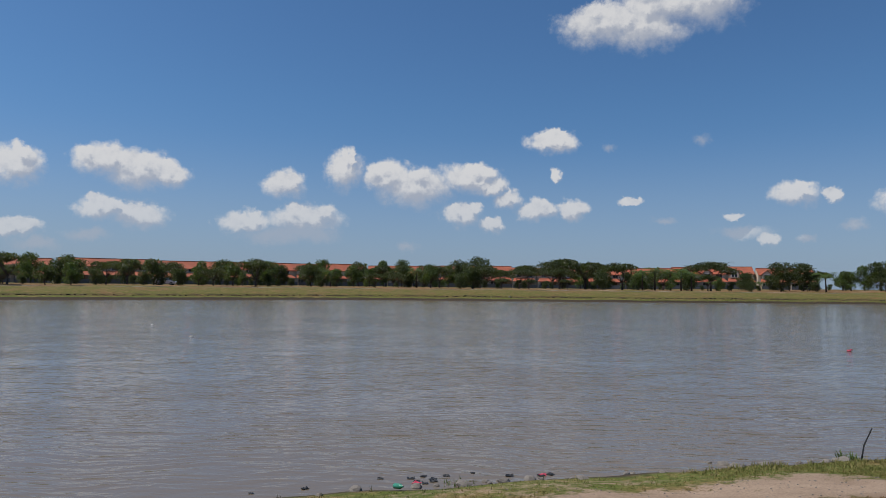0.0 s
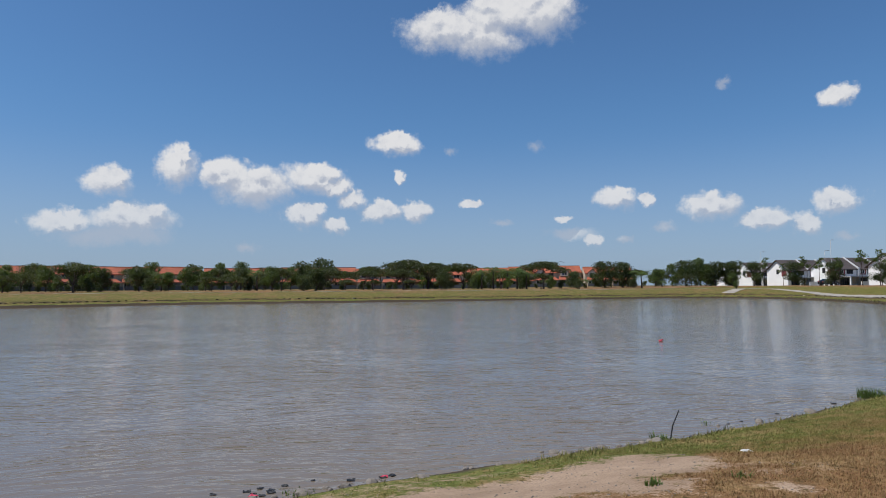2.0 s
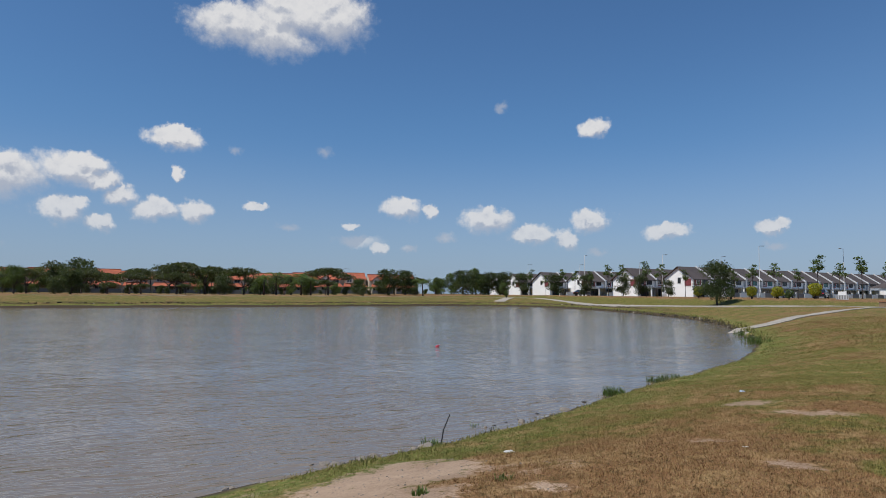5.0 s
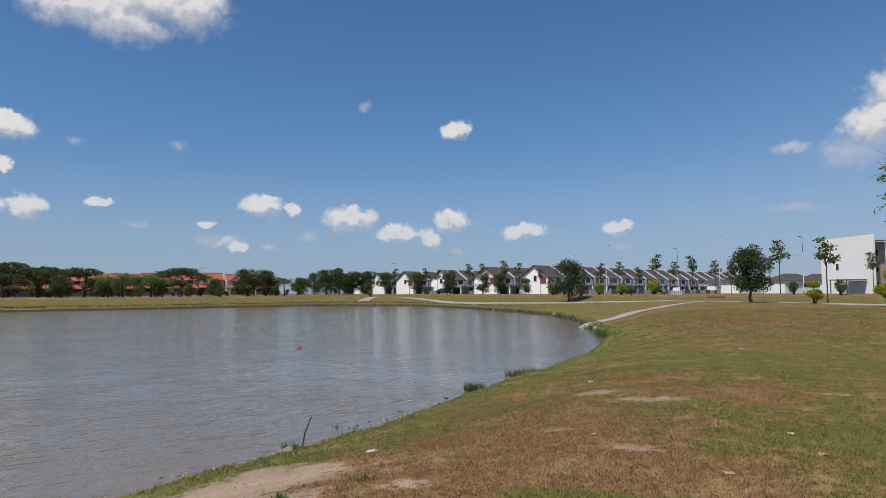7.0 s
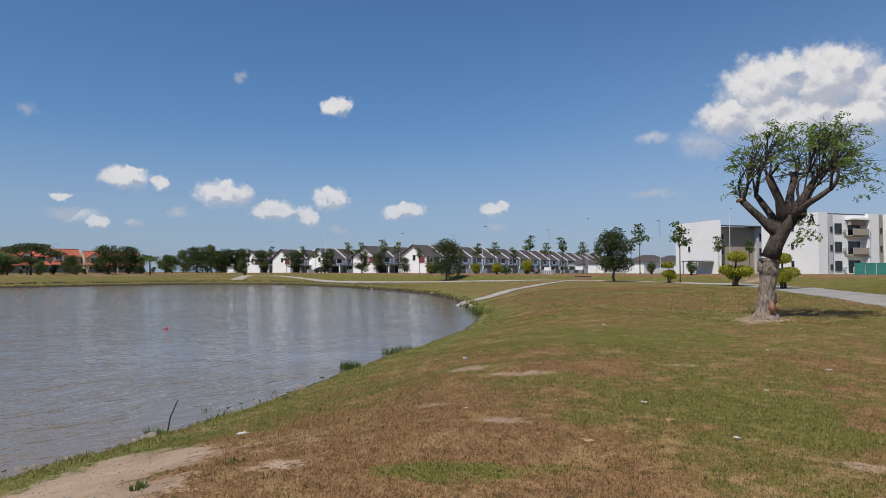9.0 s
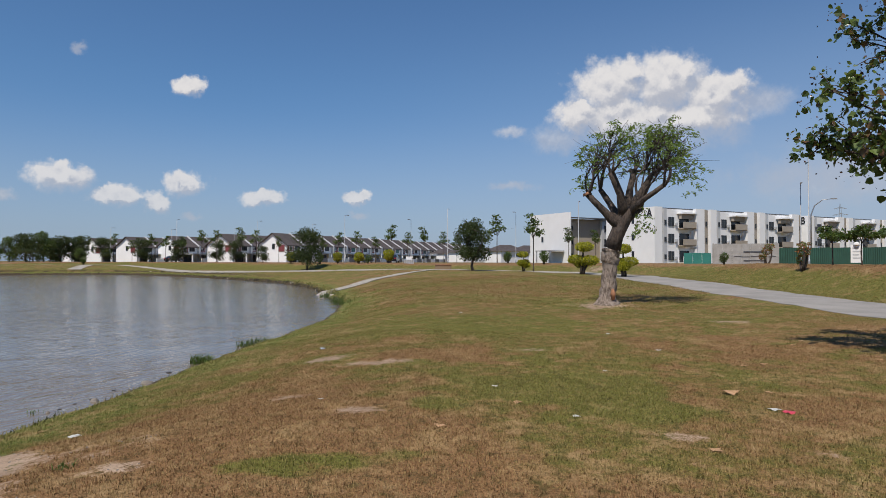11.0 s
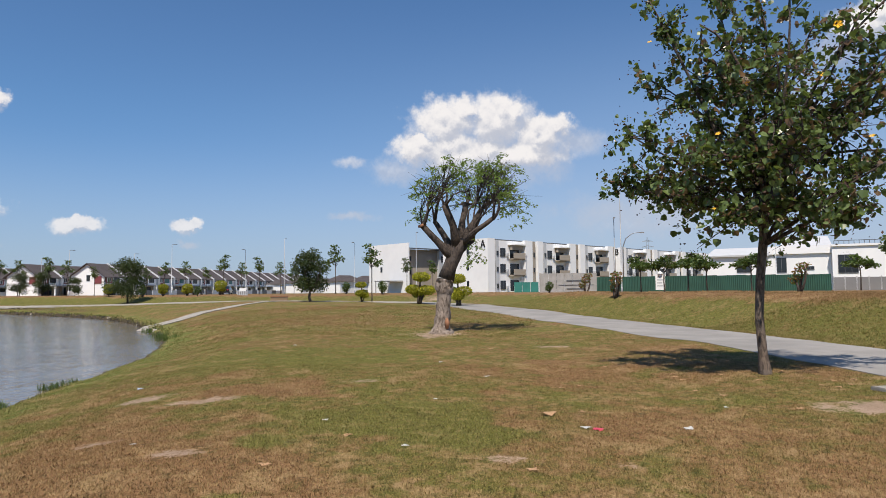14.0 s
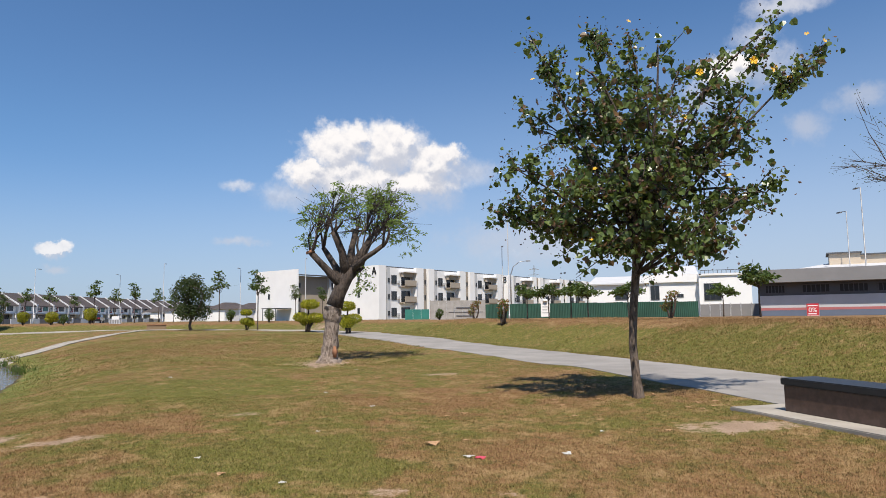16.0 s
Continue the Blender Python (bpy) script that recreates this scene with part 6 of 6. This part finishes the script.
copies(car(CAR_PAINT, "dark parked car by the terrace street"), [(*polar(60.8, 122), 1.0, 20), (*polar(58.4, 140), 1.0, 0), (*polar(43.2, 165), 1.0, 0)], "parked cars")
copies(car(CAR_BLUE, "dark blue car on the street above the bank"), [(*polar(122.6, 58), 1.0, -25)], "parked cars")
copies(car(CAR_WHITE, "white car parked across the lake"), [(*polar(-22.5, 150), 1.0, 10)], "parked cars")

# ---------------------------------------------------------------- the bench on its slab
BENCH = pose(10.12, -4.28, land_at(9.6, -4.3), 0, 0, math.degrees(math.atan2(-0.29, -0.96)))
ob = thing("concrete_slab", "pale concrete slab set flush in the lawn", "slab", BENCH)
part("slab", box_bm((-0.62, -0.42, -0.25, 4.2, 1.1, 0.045), bevel=0.012), CONCRETE, ob)
ob = thing("stone_bench", "brown granite bench with a black stone top", "bench", BENCH @ Matrix.Translation((0, 0, 0.045)))
part("plinth", box_bm((0.0, 0.0, 0.0, 3.2, 0.55, 0.36), bevel=0.008), GRANITE, ob, "speckled brown granite plinth")
part("seat", box_bm((-0.03, -0.03, 0.36, 3.23, 0.58, 0.455), bevel=0.012), SLATE, ob, "black stone seat slab")


# ---------------------------------------------------------------- by the water's edge
def on_land(x, y, up=0.0):
    return pose(x, y, max(land_at(x, y), 0.0) + up)


ob = thing("stick", "thin dark stick leaning out of the bank", "stick", on_land(5.72, 9.28))
part("shaft", tube([(0, 0, -0.15), (0.07, 0, 0.2), (0.17, -0.02, 0.43)], [0.011, 0.010, 0.008], 7, 0.1), BLACK, ob)


def stone(seed, size):
    rng = np.random.default_rng(seed)
    bm = bmesh.new()
    bmesh.ops.create_icosphere(bm, subdivisions=2, radius=1)
    s = size * rng.uniform(0.6, 1.2, 3) * np.array([1, 1, 0.55])
    for v in bm.verts:
        n = 1 + 0.28 * noise.noise(v.co * 1.3 + Vector((seed * 3.1, 0, 0)))
        v.co = Vector((v.co.x * s[0] * n, v.co.y * s[1] * n, v.co.z * s[2] * n))
    me = bpy.data.meshes.new("stone")
    bm.to_mesh(me)
    bm.free()
    me.materials.append(STONE)
    return me


rng = np.random.default_rng(71)
stones = [stone(k, 0.075) for k in range(6)]


def edge_point(t):
    """A place on the near shore line, t metres from the stick along it to the east."""
    line = SHORE[:200]
    seg = np.r_[0, np.cumsum(np.linalg.norm(np.diff(line, axis=0), axis=1))]
    s0 = seg[int(np.argmin(np.hypot(line[:, 0] - 5.72, line[:, 1] - 9.28)))]
    return np.array([np.interp(s0 + t, seg, line[:, k]) for k in (0, 1)])


for k in range(46):
    t = float(rng.choice([rng.uniform(-2.2, -0.2), rng.uniform(-6.2, -3.5), rng.uniform(-9, 4)]))
    x, y = edge_point(t) + rng.normal(size=2) * 0.12
    ob = new("shore_stone", stones[int(rng.integers(6))])
    ob.matrix_world = on_land(x, y, 0.0) @ pose(0, 0, 0, rng.uniform(-20, 20), rng.uniform(-20, 20), rng.uniform(0, 360)) @ Matrix.Scale(float(rng.choice([0.35, 0.5, 0.6, 1.0, 1.3])), 4)
    tagged(ob, "small weathered stone at the water's edge", "stone", "shore stones")


def scrap(name, label, mat, x, y, size, seed, category="litter", up=0.005):
    """A crumpled bit of litter or a fallen leaf: a bent sheet with thickness."""
    rng = np.random.default_rng(seed)
    bm = bmesh.new()
    bmesh.ops.create_grid(bm, x_segments=4, y_segments=4, size=0.5)
    for v in bm.verts:
        v.co.x *= 1 + 0.3 * rng.normal() * 0.4
        v.co.z = 0.16 * rng.random() + 0.25 * (v.co.x * v.co.y)
        v.co *= size
    bmesh.ops.solidify(bm, geom=bm.faces[:], thickness=0.004)
    me = bpy.data.meshes.new(name)
    bm.to_mesh(me)
    bm.free()
    me.materials.append(mat)
    ob = new(name, me)
    ob.matrix_world = on_land(x, y, up) @ pose(0, 0, 0, 0, 0, rng.uniform(0, 360))
    return tagged(ob, label, category)


scrap("fallen_leaf", "large curled dry leaf lying on the lawn", DEAD_LEAF, 8.76, 0.57, 0.15, 1, "leaf", 0.02)
scrap("plastic_scrap", "crumpled red plastic scrap on the grass", LITTER_RED, 7.98, 0.0, 0.11, 2)
scrap("paper_scrap", "white paper scrap on the grass", LITTER_WHITE, 8.05, 0.14, 0.09, 3)
scrap("paper_scrap", "white paper scrap on the lawn", LITTER_WHITE, 8.16, -0.96, 0.10, 4)
scrap("plastic_bag", "bluish plastic bag near the shore", LITTER_BLUE, 11.0, 7.75, 0.1, 5)
scrap("paper_scrap", "pale litter on the lawn edge", LITTER_WHITE, 5.3, 6.95, 0.11, 6)
places = [(6.9, 1.9), (5.9, 2.9), (6.6, 4.7), (8.1, 3.2), (7.2, 2.6), (9.8, 2.2), (12.2, 1.8), (11.4, 0.2), (9.4, -1.6), (14.6, 3.1), (17.5, 2.4), (20.2, 3.4), (18.6, 8.2), (6.2, 0.6)]
for k, (x, y) in enumerate(places):
    kind = k % 3
    scrap(("paper_scrap", "fallen_leaf", "plastic_scrap")[kind], ("white paper scrap on the lawn", "dry fallen leaf on the lawn", "white plastic scrap on the lawn")[kind], (LITTER_WHITE, DEAD_LEAF, LITTER_WHITE)[kind], x, y, (0.05, 0.07, 0.04)[kind] * (1 + 0.035 * x), 20 + k, ("litter", "leaf", "litter")[kind])
for k in range(26):
    x, y = (12.1 * math.sin(radians(102.75)) + rng.normal() * 1.8, 12.1 * math.cos(radians(102.75)) + rng.normal() * 1.6)
    if signed(WALKWAY, np.array([x]), np.array([y]))[0] < -1.9:
        tagged(scrap("fallen_leaf", "dry leaf fallen under the broad-leaved tree", DEAD_LEAF, x, y, 0.075, 60 + k, "leaf"), group="leaves under the tree")
for k in range(22):
    x, y = edge_point(float(rng.choice([rng.uniform(-6.4, -3.9), rng.uniform(-8, 6)]))) + np.array([rng.normal() * 0.15, 0.15 + abs(rng.normal()) * 0.16])
    mat, word = ((BLACK, "dark sodden debris floating at the edge"), (LITTER_RED, "red plastic bit washed against the bank"), (BLACK, "dark sodden debris floating at the edge"), (LITTER_WHITE, "pale plastic bit washed against the bank"))[int(rng.choice(4, p=[0.5, 0.08, 0.3, 0.12]))]
    tagged(scrap("debris", word, mat, x, y, rng.uniform(0.04, 0.1), 100 + k, "debris", 0.003), group="washed-up debris")

ob = thing("plastic_bottle", "green plastic bottle lying at the water's edge", "bottle", on_land(-0.47, 7.55, 0.05) @ pose(0, 0, 0, 80, 0, 40) @ Matrix.Scale(0.7, 4))
part("bottle", lathe([(0.03, -0.1), (0.042, -0.08), (0.042, 0.05), (0.03, 0.09), (0.014, 0.12), (0.014, 0.14)], 14), LITTER_GREEN, ob, soft=True)
ob = thing("buoy", "small red plastic float drifting on the lake", "float", pose(15.3, 25.3, 0.0) @ Matrix.Scale(0.5, 4))
part("float", lathe([(0.02, -0.03), (0.15, 0.0), (0.17, 0.05), (0.1, 0.11), (0.03, 0.13)], 14), LITTER_RED, ob, soft=True)
part("handle", tube([(0.05, 0, 0.1), (0.2, 0, 0.16), (0.3, 0.02, 0.06)], [0.03, 0.03, 0.02], 6), LITTER_RED, ob)
for x, y in ((-10.6, 28.5), (-15.5, 36.0)):
    ob = thing("white_float", "white plastic bottle floating on the lake", "float", pose(x, y, 0.0, 0, 85, 20) @ Matrix.Scale(0.55, 4))
    part("float", lathe([(0.03, -0.16), (0.09, -0.13), (0.09, 0.1), (0.03, 0.16)], 12), LITTER_WHITE, ob, soft=True)


def tuft(label, x, y, h, n, seed, spread=0.25):
    rng = np.random.default_rng(seed)
    a, r = rng.uniform(0, 6.28, n), spread * np.sqrt(rng.random(n))
    root = np.c_[r * np.cos(a), r * np.sin(a), np.full(n, -0.03)]
    b, lean = rng.uniform(0, 6.28, n), rng.uniform(0.1, 0.7, n)
    hh = h * rng.uniform(0.5, 1.1, n)
    mid = root + np.c_[np.cos(b) * lean * hh * 0.35, np.sin(b) * lean * hh * 0.35, hh * 0.6]
    tip = root + np.c_[np.cos(b) * lean * hh, np.sin(b) * lean * hh, hh * 0.95]
    side = np.c_[-np.sin(b), np.cos(b), 0 * b] * 0.007
    v = np.stack([root - side, root + side, mid + side * 0.8, mid - side * 0.8, tip], 1).reshape(-1, 3)
    f = [q for k in range(n) for q in ((5 * k, 5 * k + 1, 5 * k + 2, 5 * k + 3), (5 * k + 3, 5 * k + 2, 5 * k + 4))]
    ob = new("grass_tuft", mesh_of("grass_tuft", v, f, LEAF_MID))
    ob.matrix_world = on_land(x, y)
    return tagged(ob, label, "grass", "tufts on the shore", "stuff")


tuft("tall green grass tuft on the shore", 11.75, 11.55, 0.26, 240, 1, 0.25)
tuft("tall green grass tuft at the water's edge", 14.6, 12.75, 0.22, 150, 2, 0.3)
tuft("tall green grass tuft at the water's edge", 15.6, 13.1, 0.18, 100, 3, 0.3)
tuft("small grass tuft beside the stick", 5.5, 9.15, 0.16, 90, 4, 0.14)
tuft("small weed tuft on the bank", 0.2, 7.9, 0.1, 40, 5, 0.2)
tuft("small weed tuft on the bare earth", 3.2, 5.45, 0.1, 50, 6, 0.07)
tuft("small weed tuft on the bare earth", 3.9, 5.2, 0.09, 40, 7, 0.08)
tuft("thin reeds standing in the shallow water", 7.0, 10.0, 0.12, 16, 8, 0.3)
tuft("thick green grass tuft by the concrete ramp", 31.5, 21.2, 0.4, 220, 9, 0.6)
tuft("thick green grass tuft by the concrete ramp", 35.5, 24.5, 0.4, 220, 10, 0.6)
tuft("thick green grass tuft at the water's edge", 29.5, 19.6, 0.4, 200, 11, 0.6)

# Bin and low bench near the far path.
ob = thing("litter_bin", "white and grey striped litter bin on a plinth", "bin", facing(62.1, 82) @ Matrix.Scale(0.62, 4))
part("plinth", box_bm((-0.95, -0.4, -0.1, 0.95, 0.4, 0.75)), PALEGREY, ob)
for k in range(5):
    part("stripe", box_bm((-0.85 + 0.38 * k, -0.42, 0.05, -0.65 + 0.38 * k, -0.401, 0.7)), MIDGREY, ob)
part("body", box_bm((-0.6, -0.3, 0.75, 0.6, 0.3, 1.35), bevel=0.03), WHITE, ob)
ob = thing("park_bench", "low reddish-brown park bench by the path", "bench", facing(65.0, 70))
part("seat", box_bm((-0.9, -0.25, 0.42, 0.9, 0.25, 0.5), bevel=0.01), CUTWOOD, ob)
part("base", box_bm((-0.85, -0.2, -0.05, 0.85, 0.2, 0.42)), BROWNPAINT, ob)


# Loose gravel on the bare earth by the water.
rng = np.random.default_rng(83)
pieces = []
while len(pieces) < 420:
    x, y = rng.uniform(0.5, 5.2), rng.uniform(4.6, 7.2)
    if lawn_marks(np.array([x]), np.array([y]), np.array([3.0]), np.array([-9.0]))[0][0] < 0.35:
        continue
    z, s, a = land_at(x, y), rng.uniform(0.004, 0.013), rng.uniform(0, 6.28)
    ring = [(x + s * rng.uniform(0.7, 1.2) * math.cos(a + k * 1.047), y + s * rng.uniform(0.7, 1.2) * math.sin(a + k * 1.047), z - 0.004) for k in range(6)]
    cap = [((p[0] - x) * 0.55 + x, (p[1] - y) * 0.55 + y, z + s * 0.7) for p in ring]
    pieces.append((ring + cap, [(k, (k + 1) % 6, 6 + (k + 1) % 6, 6 + k) for k in range(6)] + [tuple(range(6, 12))]))
v, f = joined(pieces)
tagged(new("gravel", mesh_of("gravel", v, f, STONE)), "small loose stones on bare earth", "gravel", kind="stuff")
